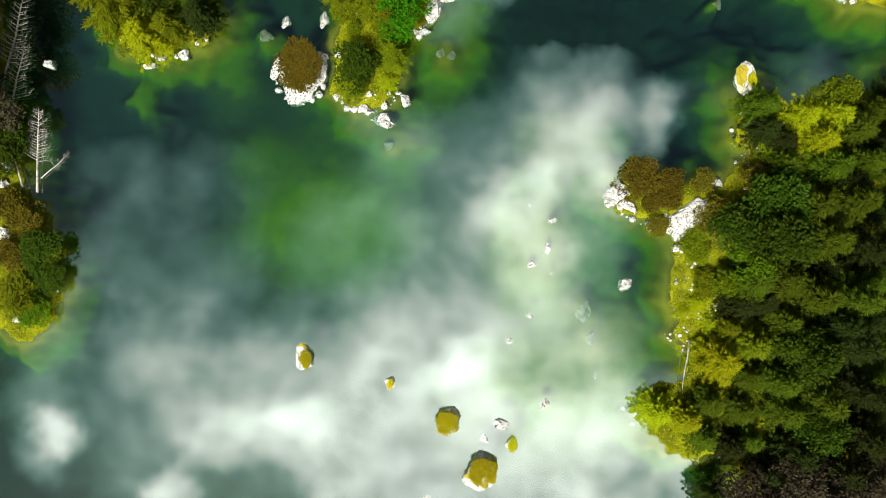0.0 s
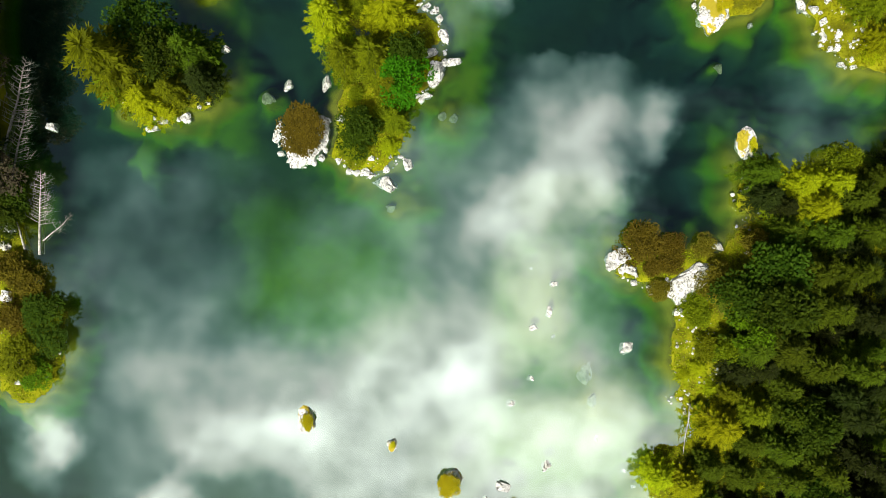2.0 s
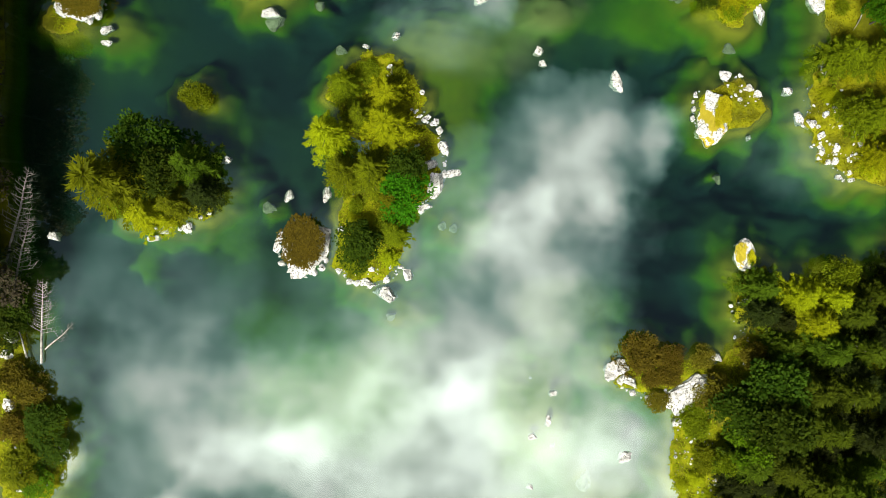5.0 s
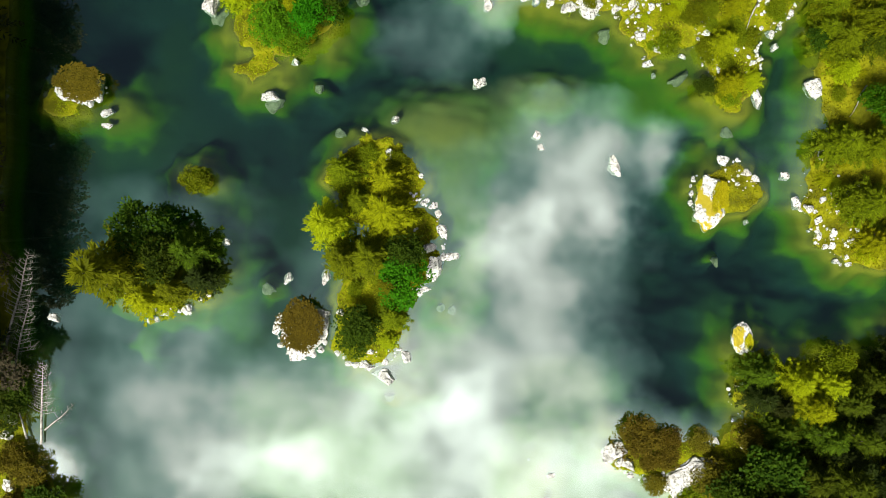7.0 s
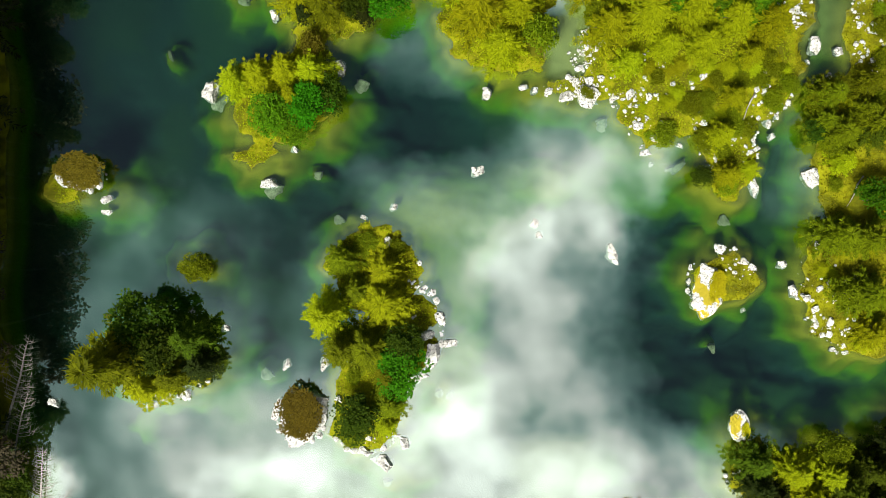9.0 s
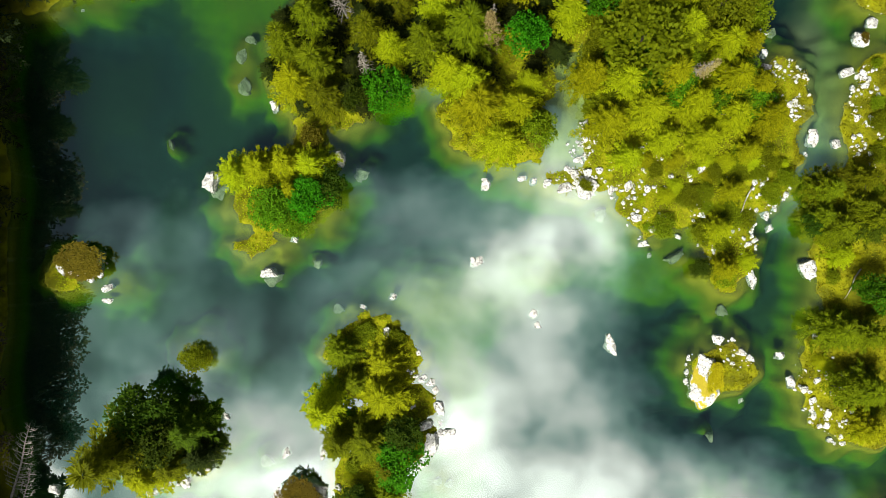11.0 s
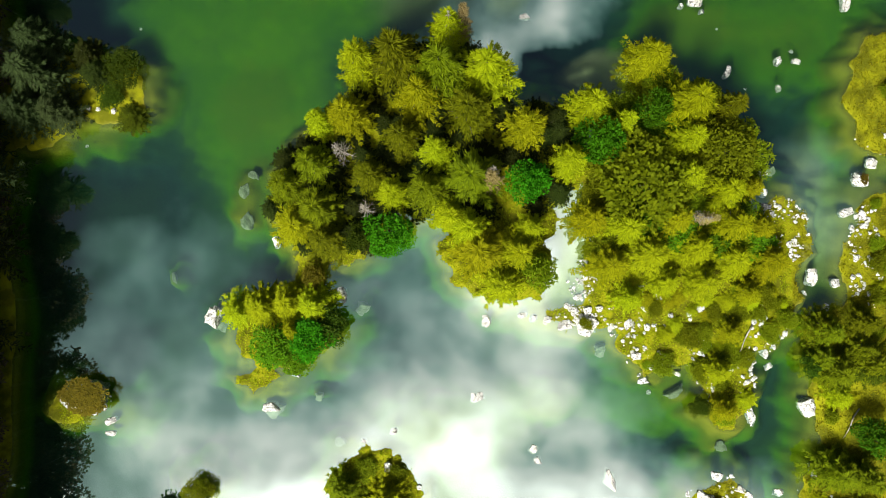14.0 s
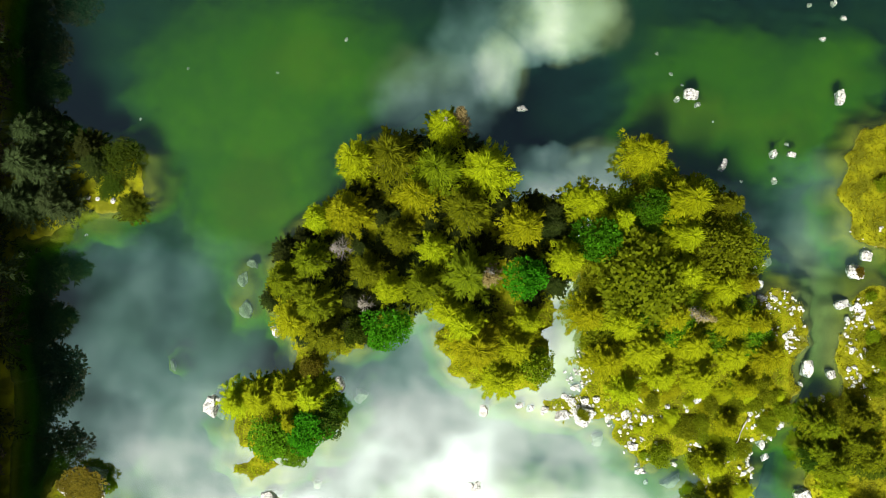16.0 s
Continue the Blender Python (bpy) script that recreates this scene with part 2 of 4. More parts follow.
# ---- the plan: islands (east, north, half-widths, turn, top), shoals, plants (radius, height, kind), stones ----
MID_ISLET = [
    (-8.4, 40.6, 5.7, 5.3, 0, 0.6), (-5.5, 32.7, 4.8, 6, 0, 0.7), (-9.5, 23.4, 4.3, 6, 0, 0.6),
]
WEST_ISLET = [
    (-35, 29, 6.3, 4.4, 0, 0.6),
]
NORTHWEST_ISLET = [
    (-20.3, 60.2, 6, 3.6, 0, 0.6), (-16.7, 67.4, 2, 3.6, 0, 0.4), (-23.1, 55.2, 2.6, 1.8, 0, 0.4),
]
MAIN_ISLAND = [
    (-13.9, 78.2, 7.5, 8.2, 0, 0.8), (-1.7, 86.1, 10.7, 10.7, 0, 0.9), (7.6, 72.6, 7.5, 7.5, -20, 0.8),
    (28.1, 79.8, 10.7, 12.1, 0, 0.9), (33.8, 67.8, 11, 10, 0, 0.6), (35.8, 55, 3.2, 5.3, 0, 0.35), (26.9, 61.3, 5, 5, 0, 0.45),
    (17.5, 63.4, 4.2, 1.5, 0, 0.15), (21.5, 67.7, 4.3, 5.7, 0, 0.6), (11.8, 83.3, 5.7, 6.4, 0, 0.8), (25.8, 93.9, 2.8, 2.5, 0, 0.4),
    (42.5, 73.9, 3.4, 4.3, 0, 0.3),
]
EAST_ISLAND = [
    (53.2, 39.3, 8.2, 9.2, 0, 0.7), (53.3, 54.7, 6.8, 12.1, 0, 0.7), (54, 69.4, 3.9, 9.2, 0, 0.5), (55.4, 91.1, 5.3, 7.8, 0, 0.5),
    (50.7, 59.4, 4.6, 4.6, 0, 0.5),
]
EAST_FOREST = [
    (49.4, 5.5, 10.7, 13.5, 0, 0.9), (46.1, -10, 14.9, 14.2, 0, 1), (31.8, -20.8, 6.4, 5.3, 0, 0.6),
    (50.5, -25.7, 14.2, 8.5, 0, 0.9), (32, -4.4, 3.6, 7.8, 0, 0.5), (60, -7.2, 14.2, 28.4, 0, 1.2),
    (40.9, 12.5, 3.9, 7.1, 20, 0.5), (36.8, 6.9, 2.8, 2.8, 0, 0.4),
]
POINTS = [
    (26.7, 6.2, 5.3, 3, -15, 0.5), (31.6, 4.8, 3.6, 3.2, 0, 0.5), (-53.6, -3.4, 5.3, 7.8, 0, 0.6), (-57.7, 9.1, 4.3, 7.8, 0, 0.6),
    (-47.9, 50.9, 2.1, 1.6, 0, 0.3), (-31.2, 40.5, 1.6, 1.4, 0, 0.5), (-43.2, 91.7, 5.3, 3.9, 0, 0.35),
    (-52.4, 91, 6.4, 6.4, 0, 0.7), (35.4, 39.9, 3.6, 3.2, 0, 0.15),
]
SHOALS_SOUTH = [
    (12.3, 1.2, 5.7, 9.2, 0, -1), (21.5, -11.5, 7.8, 8.5, 0, -1.1), (13.8, -15.8, 10, 7.8, 0, -1.6), (-4.7, 14, 4.3, 4.3, 0, -1),
    (-38.8, 19.7, 2.8, 3.9, 0, -2.2), (-27.3, 23.2, 4.3, 5.7, 0, -2.9), (-50.7, -4.5, 5.3, 8.5, 0, -1),
    (36.7, 16, 2.8, 4.3, 0, -3.5), (44.5, 23.5, 7, 4, 0, -3.6), (-15.5, 3.5, 15.5, 11.5, 0, -2.3), (-10, 20, 11, 6, 0, -2.6), (-24, 12, 6, 5, 0, -2.9),
    (22, 10, 4, 9, 0, -2.9), (18, 0, 9, 12, 0, -2.8),
]
DEEPS = [
    (24.1, 30.7, 13.5, 9.2, 0, 2.6), (40.1, 27.1, 12.1, 7.8, 0, 2.4), (-36.8, 11.2, 13.5, 9.2, 0, 2.2),
    (27.7, 11.8, 5, 5.7, 0, 0.6), (25.7, -4.4, 4.3, 5, 0, 1.2), (-30.8, 32.4, 8.5, 5.7, 0, 1.8), (28.1, 29.3, 7.8, 12.8, 0, 2.2),
    (43.3, 51.2, 4.3, 4.3, 0, 2), (-5.9, 59.7, 7.8, 5.7, 0, 1.6), (-20.2, 44.1, 6.4, 7.1, 0, 1.2),
    (-43.1, 59.8, 4.3, 5.7, 0, 1.6), (17.3, 95.3, 6.4, 6.4, 0, 2.2), (45.4, 86.9, 4.3, 7.8, 0, 2.2),
    (-38.5, 80.2, 6.4, 7.8, 0, 1.2),
]
BASINS = [(16.5, 103, 9, 6.2, 2.5)]
SHOALS_NORTH = [
    (-1.6, 47.0, 10.5, 6.5, 0, -1), (1.5, 38, 5, 9, 0, -1.5), (2, 27, 5, 8, 0, -1.9), (47, 47, 6, 12, 0, -2.9), (-27.4, 37.7, 3.6, 6.4, 0, -2.9), (-41.7, 49.8, 4.6, 4.3, 0, -0.9), (35.4, 39.7, 3.4, 3.6, 0, -1.2),
    (13.5, 51.5, 4.2, 3.2, 0, -1.4), (25.9, 49.1, 3.6, 2.8, 0, -2.9), (27, 52.1, 10.7, 5, 0, -2.3),
    (-24.7, 89.6, 12.1, 13.5, 0, -2.1), (-19, 107.4, 18.5, 12.1, 0, -2.3), (-34.8, 101.7, 8.5, 11.4, 0, -2.6),
    (-21.8, 56.2, 4, 3.5, 0, -2.6), (31.3, 100.2, 12.1, 7.8, 0, -1.9), (44.6, 97.4, 8.5, 7.8, 0, -2.2), (37, 108, 13, 7, 0, -2.5), (52, 106, 7, 9, 0, -2.4),
    (-44.3, 86.3, 5.7, 3.6, 0, -1.2), (-25.4, 76.7, 2.1, 4.3, 0, -1.6), (15.4, 73.3, 3.2, 4.3, 0, -0.3),
]
DEAD_STANDING = [
    (-11.7, 83.3, 10, 1.7), (5.5, 80.6, 11.5, 1.3), (30.3, 75.9, 8, 1.1), (-9.3, 76.3, 8, 1.2), (0.8, 97, 12, 1.4),
]
TREES_MID = [
    (-12.1, 41.6, 2.3, 4, 'o'), (-6.8, 40.6, 2.6, 4, 'y'), (-6.9, 36.6, 3.3, 6, 'y'), (-10.2, 38.2, 2.0, 4, 'o'),
    (-14, 35.2, 2.8, 9, 'y'), (-12, 31.2, 2.7, 7, 'o'), (-8.8, 31.1, 3.1, 6, 'o'), (-4.4, 28.2, 2.9, 5, 'g'), (-4.6, 32.0, 2.2, 4.5, 'k'),
    (-10.6, 22.3, 2.7, 3.6, 'k'), (-6.3, 24, 2.1, 3.5, 'o'), (-11.1, 20.4, 1.9, 3, 'o'),
    (-6.2, 27.6, 2.1, 5, 'o'), (-9.4, 43.8, 1.4, 1.0, 'm'), (-5.6, 43.2, 1.1, 0.9, 'm'),
]
TREES_WEST = [
    (-36.0, 34.3, 3.4, 7.8, 'k'), (-39.0, 29.8, 4.5, 13, 'o'), (-34.4, 31.2, 2.8, 7, 'k'), (-36.4, 26.2, 2.9, 5, 'y'),
    (-31.0, 32.0, 2.9, 6, 'e'), (-29.9, 28.8, 2.4, 4.5, 'd'), (-33.4, 27.6, 2.3, 4.6, 'o'), (-40.8, 28.2, 2.3, 4.5, 'o'),
    (-30.9, 40.5, 1.8, 2.0, 'm'),
]
TREES_NORTHWEST = [
    (-25.6, 63.9, 2.3, 4, 'y'), (-22.5, 64.5, 2.7, 4.5, 'y'), (-19, 64.9, 2.7, 4.6, 'y'), (-15.8, 64.9, 2.7, 5, 'y'),
    (-15.8, 60.4, 2.5, 5.1, 'g'), (-20.8, 59.8, 2.4, 4.2, 'f'), (-18.3, 61.6, 1.7, 5.2, 'y'), (-14.2, 61.8, 2.4, 4, 'k'), (-18, 58.4, 2.2, 3, 'f'), (-16.2, 68.6, 1.4, 3, 'b'),
]
TREES_MAIN_A = [
    (-18.6, 79.1, 2.8, 8, 'o'), (-15.4, 81.9, 2.8, 9, 'o'), (-14.6, 76.5, 3.5, 8, 'o'), (-17.5, 74.5, 3, 7, 'y'),
    (-13.8, 72.8, 3, 7, 'o'), (-10.3, 73.0, 1.7, 5, 'k'), (-6.6, 74.0, 2.6, 6.5, 'g'), (-8.7, 80.4, 2.7, 8, 'o'),
    (-11, 87.3, 3.2, 10, 'y'), (-14.4, 86.5, 2.3, 9, 'y'), (-5.7, 93.6, 4, 13, 'o'), (-9.5, 93.3, 3.1, 12, 'y'),
]
TREES_MAIN_B = [
    (-0.7, 92.2, 3.5, 14, 'o'), (-2.9, 88.9, 2.9, 12, 'y'), (-0.8, 82.9, 2.3, 10, 'y'), (5.5, 92.6, 3.6, 12, 'y'),
    (3.1, 87.8, 3.4, 11, 'o'), (9.3, 86.1, 2.9, 11.8, 'y'), (-2, 78.7, 2.8, 9, 'o'), (3.8, 80.3, 4.1, 10, 'o'),
    (0.9, 76.2, 2.5, 8, 'y'), (4.6, 72, 3.7, 8, 'y'), (9.2, 71.3, 2.8, 7, 'y'), (7.3, 67.6, 2.9, 6, 'y'),
    (3.2, 74.6, 2.8, 9, 'y'), (10.7, 74.5, 2, 6, 'y'), (11.8, 68.9, 2.1, 5, 'm'), (0.2, 97.6, 2.6, 11, 'y'),
    (10.3, 79.8, 2.3, 7.5, 'g'), (-4.6, 84.8, 2.6, 10, 'o'), (-6, 78.5, 2.4, 8, 'y'), (6.0, 80.0, 1.6, 11.4, 't'), (2.4, 98.3, 1.4, 10.5, 't'), (30.6, 75.6, 1.1, 8.4, 't'),
]
TREES_MAIN_C = [
    (17.3, 88.8, 2.9, 9, 'y'), (15.1, 82.3, 2.5, 9.3, 'y'), (18.7, 84.7, 2.5, 8.7, 'g'), (21.5, 86.7, 2, 8, 'y'),
    (24.6, 88.3, 1.9, 8, 'g'), (28.8, 88.8, 3.6, 9, 'y'), (33.6, 88.4, 2.4, 8, 'o'), (28.8, 84.8, 2.8, 8, 'y'),
    (33, 83.7, 3.2, 8, 'w'), (23.8, 79.6, 4.8, 8.6, 'w'), (28.7, 80.6, 2.9, 8, 'y'), (33.4, 78.7, 3, 7, 'y'),
    (17.8, 75.3, 2.6, 7, 'y'), (21.7, 74.7, 2.8, 7, 'y'), (27.7, 75.7, 2.7, 6.5, 'y'), (34.3, 74.8, 3, 6.5, 'y'),
    (24.6, 71.7, 3.1, 6, 'y'), (20, 70, 2.9, 6, 'y'),
]
TREES_MAIN_D = [
    (29.9, 72.1, 2.7, 6, 'y'), (34.7, 70.8, 2.7, 5.5, 'y'), (39.5, 70.5, 2.6, 5, 'y'), (31.6, 68.1, 2.4, 5, 'y'),
    (22.7, 65.9, 1.9, 4.5, 'y'), (37.3, 66.7, 1.7, 4, 'y'), (33.9, 57.2, 1.9, 4.5, 'y'), (34.8, 52.3, 1.9, 4, 'y'),
    (32.2, 52.2, 1.3, 2.0, 'k'), (35.5, 61.8, 1.7, 3.5, 'y'), (42.3, 63.2, 1.3, 2, 'w'), (24.7, 94.7, 3, 7, 'y'),
    (38.3, 74.8, 2.2, 4.5, 'y'), (27, 68, 2.2, 4.5, 'y'), (37.1, 79.5, 1.7, 5, 'y'),
]
TREES_EAST = [
    (46.9, 62.1, 2.3, 5, 'o'), (46.5, 58.6, 2.1, 4, 'o'), (50.9, 63.2, 2.1, 5, 'o'), (51.9, 49.4, 2.1, 5, 'g'),
    (48.7, 54, 1.8, 3, 'y'), (51.8, 57.5, 2.2, 5, 'e'), (45.5, 57.7, 1.4, 3, 'k'), (50.8, 60, 2.1, 4, 'o'),
    (47.9, 44.9, 2.9, 5, 'o'), (51.2, 37.9, 2.9, 5, 'o'), (48.4, 37.9, 1.9, 4, 'w'), (50.9, 44.5, 2.4, 6, 'o'),
    (47.7, 57.2, 2.6, 5, 'o'), (51.6, 58.5, 2.7, 5, 'o'), (46.8, 62.4, 2.2, 4, 'o'), (52.2, 33.2, 2.1, 4, 'y'),
]
TREES_FOREST_A = [
    (43.3, 16.2, 2.4, 4, 'y'), (47.3, 15.9, 2.4, 4, 'y'), (45.2, 12.9, 2.6, 4.3, 'y'), (49.1, 14.4, 2.7, 5, 'e'),
    (48.1, 18.8, 1.9, 3.5, 'm'), (45.7, 9.8, 2.7, 6, 'e'), (49.1, 10.1, 2.8, 7, 'e'), (41, 10.2, 2.6, 4, 'e'),
    (37.6, 8.8, 1.8, 2.4, 'b'), (39.9, 5.8, 3.6, 6.5, 'k'), (43.6, 5.5, 3, 7, 'e'), (47.2, 5.2, 3, 9, 'e'), (35.8, 2.4, 3.2, 6.5, 'k'),
    (39.4, 0.8, 3.6, 8.5, 'k'), (44.3, 1.1, 3, 9.2, 'e'), (49.2, 0.1, 2.7, 9, 'd'), (34.6, -4.1, 1.5, 3, 'm'), (40.3, -3.7, 3, 7, 'e'),
]
TREES_FOREST_B = [
    (43.4, -5.2, 3.2, 8, 'e'), (47.2, -5.2, 3, 10, 'e'), (36.8, -3.8, 2.9, 6, 'e'), (36.9, -11, 2.7, 5.7, 'o'),
    (34.2, -9.4, 1.8, 4, 'o'), (33.2, -13.4, 3.1, 6, 'y'), (42.2, -11.9, 3.1, 8.7, 'k'), (46.6, -10.9, 3, 10, 'd'),
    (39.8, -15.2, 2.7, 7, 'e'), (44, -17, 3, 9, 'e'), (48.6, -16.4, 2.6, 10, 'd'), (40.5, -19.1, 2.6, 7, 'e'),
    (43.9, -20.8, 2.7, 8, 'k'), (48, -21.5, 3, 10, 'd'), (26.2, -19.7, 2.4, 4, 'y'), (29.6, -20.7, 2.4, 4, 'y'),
    (32.1, -18.5, 2.3, 4.5, 'e'),
]
TREES_FOREST_C = [
    (31.6, -22.6, 2.1, 4, 'e'), (36, -19.4, 2.4, 5, 'e'), (37.3, -23.1, 2.1, 5, 'e'), (40.4, -8.1, 2.4, 6, 'e'),
    (40.4, -11.5, 2.3, 7, 'e'), (45.8, -8.6, 2.4, 9, 'd'), (30.8, -0.1, 1.8, 1.6, 'm'), (32.3, -4.2, 1.7, 1.4, 'm'),
    (36.6, -15.3, 2.1, 5, 'e'), (33.2, 4.1, 2.1, 2.5, 'b'), (41.4, -23.8, 2.4, 8, 'd'), (46.1, -25.4, 2.7, 9, 'd'),
    (36.2, -1.4, 2.9, 6, 'f'), (36.1, -28.2, 2.7, 7, 'n'), (41.5, -27.1, 2.8, 8, 'n'), (46.4, -27.2, 2.9, 9, 'n'),
    (43.6, -29.6, 2.9, 9, 'n'), (49.9, -26, 2.7, 9, 'n'), (32.8, -29.7, 2.1, 5, 'd'), (38.9, -30.6, 2.7, 8, 'n'),
]
TREES_WESTPOINT = [
    (-50, 0, 2.5, 2.6, 'k'), (-53, -5.7, 2.4, 2.4, 'w'), (-49.4, -3.3, 1.9, 2, 'k'), (-52.4, 4.1, 2.1, 2, 'b'),
    (-54.7, 5.5, 2.1, 2.2, 'b'), (-55.9, 11.8, 2.8, 3, 'k'), (-53.9, -0.1, 2.1, 2, 'b'), (-54.1, 13.9, 2.1, 2.4, 'k'),
    (-54.9, 17.2, 2.8, 4, 'n'), (-51.3, -7.6, 1.9, 1.8, 'f'), (-50.3, 93.1, 3.5, 7, 's'), (-47.6, 88.7, 2.7, 5, 's'),
    (-51.5, 88.6, 3, 6, 's'), (-49.9, 97.1, 3, 7, 's'), (-40.6, 94.2, 2.2, 1.8, 'k'), (-39.4, 88.2, 1.9, 1.6, 'e'), (-43.6, 93.6, 2.4, 2.4, 'd'), (-44.6, 96.0, 2.2, 3.0, 'd'), (-42.0, 90.8, 1.6, 1.2, 'k'),
]
TREES_SHRUBS = [
    (24.4, 8.5, 2.5, 1.7, 'b'), (27.4, 6.3, 1.8, 1.4, 'b'), (25.6, 6.0, 1.2, 1.0, 'b'), (32.2, 8.4, 1.4, 1.4, 'b'), (26.8, 3.1, 1.4, 1.2, 'b'),
    (28.1, 8.8, 1.5, 1.3, 'b'),
]
STONES_SOUTH = [
    (-17.6, -13.7, 1.35, 1.85), (-6.8, -16.6, 0.71, 0.92), (0.6, -21.6, 1.78, 1.78), (7.4, -21.9, 1, 1), (5.3, -23.9, 0.64, 0.78),
    (8.7, -24.4, 0.78, 1.21), (4.9, -27.7, 2.42, 2.49), (12.7, -19.4, 0.71, 0.71), (8.4, -11.5, 0.64, 0.5),
    (10.9, -8.3, 0.57, 0.5), (11.2, -1.8, 0.57, 0.57), (13.6, -3, 0.28, 0.28), (13.2, 0.2, 0.57, 0.78), (13.7, 3.7, 0.57, 0.5),
    (22.9, -4.4, 1, 0.85), (10.9, 5.6, 0.21, 0.21), (19.1, -15.9, 0.28, 0.57), (22.6, -20, 0.43, 0.36), (23.7, -22, 0.36, 0.28),
    (-2.2, -31.7, 0.57, 0.57), (-6.9, -33.5, 1.14, 0.57),
]
STONES_WEST = [
    (-49.4, 23.4, 0.85, 0.78), (-27.3, 33, 0.78, 0.71), (-31.7, 35.3, 0.5, 0.57), (-19.7, 28.4, 0.64, 0.78),
    (-14.9, 28.6, 0.64, 1.07), (-12.8, 24.2, 0.64, 0.57), (-0.1, 34.6, 0.64, 1.07), (1.1, 31.4, 1, 0.78),
    (-1.0, 29.8, 1.4, 1.7), (-1.9, 32.4, 1.0, 0.9), (-2.2, 27.2, 0.8, 0.6), (-4.6, 18.7, 0.57, 1.28), (-7.2, 16, 1.78, 1.21), (-9.8, 17.6, 1.21, 0.71),
    (-36.8, 23.2, 0.85, 0.64), (-35.4, 24.1, 0.71, 0.57), (-32.5, 24.6, 0.71, 0.85), (-11.7, 17.7, 0.64, 0.43),
    (-9, 19.3, 0.57, 0.5), (37.3, 20.8, 1.21, 2.13), (34.2, 8.3, 0.71, 0.71), (21.2, 6.6, 1.7, 1.3), (23.2, 5.4, 1.2, 0.8), (26.0, 2.9, 0.9, 0.7), (29.3, 0.3, 0.71, 0.64),
]
STONES_MIDDLE = [
    (-9.8, 47.2, 0.5, 0.43), (-6, 48.4, 0.57, 0.57), (-6.7, 44, 0.57, 0.78), (-2.8, 41.5, 0.36, 0.43), (-0.2, 34.8, 0.64, 0.92),
    (4.6, 52.9, 0.71, 0.71), (11.8, 46.4, 0.78, 0.64), (12.3, 45, 0.5, 0.64), (21.5, 42.4, 0.92, 1.78), (34.8, 43.5, 0.78, 0.78),
    (42.6, 41.4, 0.92, 0.57), (37.7, 35.6, 0.36, 0.36), (39, 50.9, 0.71, 1.21), (45.7, 52.5, 1.07, 1.56),
    (-42.5, 49.4, 0.85, 0.71), (-42.5, 47.8, 0.78, 0.43), (37.7, 41.7, 0.64, 0.64), (38.8, 41, 0.64, 0.64),
    (46.7, 44.2, 0.5, 1.14),
]
STONES_NORTH = [
    (-29, 62.8, 1.07, 1.85), (-12.6, 65.9, 0.85, 1.14), (-18.5, 55.6, 0.64, 0.64), (-21.6, 51.4, 1.14, 0.92),
    (5.7, 62.7, 0.85, 0.85), (4.2, 52.9, 0.64, 0.71), (-21, 72.5, 0.71, 0.85), (46.3, 68.6, 1.07, 1.21), (39.8, 81.6, 0.78, 0.78),
    (40.2, 79, 0.64, 0.64), (40.2, 77.4, 0.57, 0.57), (50.3, 76.7, 0.92, 0.85), (52.1, 76.4, 0.64, 0.71),
    (53.3, 82.8, 0.71, 1.07), (35.5, 94, 0.57, 0.92), (41.7, 95.4, 0.64, 0.57), (43.9, 95.4, 0.57, 0.57), (41.8, 92.1, 0.5, 0.5),
    (10.2, 101, 0.71, 0.57), (49.9, 102.3, 0.78, 0.85),
]
STONES_FAR = [
    (31.3, 102.9, 0.92, 1.14), (29.6, 102.2, 0.5, 0.43), (32, 101.5, 0.43, 0.36), (-42.7, 94.5, 0.57, 1.14),
    (-12.2, 109.7, 0.28, 0.28), (49.9, 102.6, 0.78, 0.92),
]
SPECKS = [
    (27, 107.9, 0.28, 0.28), (28.8, 105.4, 0.28, 0.28), (30.2, 104, 0.28, 0.21), (34.1, 99.4, 0.21, 0.21),
    (43.3, 96.6, 0.36, 0.28), (48.9, 114.2, 0.5, 0.43), (50.1, 112.4, 0.43, 0.43), (47.5, 109.8, 0.43, 0.36),
    (45.9, 114, 0.36, 0.28), (32.1, 92.8, 0.36, 0.36), (37.7, 92, 0.21, 0.21), (-32.5, 106, 0.21, 0.21), (-21, 105.5, 0.21, 0.21),
    (-38.6, 99.5, 0.21, 0.21), (-46, 89.2, 0.36, 0.28), (-45.1, 89.4, 0.36, 0.28), (-43.8, 89.2, 0.36, 0.28),
    (-42, 90.2, 0.28, 0.28), (-41.8, 89, 0.43, 0.36), (-45.7, 84.6, 0.28, 0.21),
]
STONES_SHORE = [
    (10.2, 63.5, 0.64, 0.57), (11.6, 63, 0.57, 0.57), (13.4, 62.9, 0.57, 0.5), (15.3, 62.2, 0.92, 0.78), (16.6, 63.9, 0.57, 0.5),
    (18.3, 64.3, 0.57, 0.64), (19.7, 64.5, 0.5, 0.5), (17.2, 65.9, 0.71, 0.57), (19, 68, 0.57, 0.57), (20, 68.8, 0.64, 0.57),
    (21.2, 62, 0.5, 0.64), (23.3, 62.4, 0.64, 0.64), (25.7, 62.2, 0.57, 0.5), (24.4, 58.6, 0.64, 0.78), (26.5, 57.1, 0.64, 0.64),
    (25.5, 55.3, 0.71, 0.57), (29.7, 56.2, 0.5, 0.43), (32.7, 64.6, 1, 0.57), (40.1, 67.1, 0.85, 0.64), (40.5, 58.8, 0.71, 0.71),
    (41.6, 59.7, 0.5, 0.5), (40.9, 57.2, 0.57, 0.5), (32.5, 58.9, 0.57, 0.57), (26.2, 53.9, 0.43, 0.36),
]
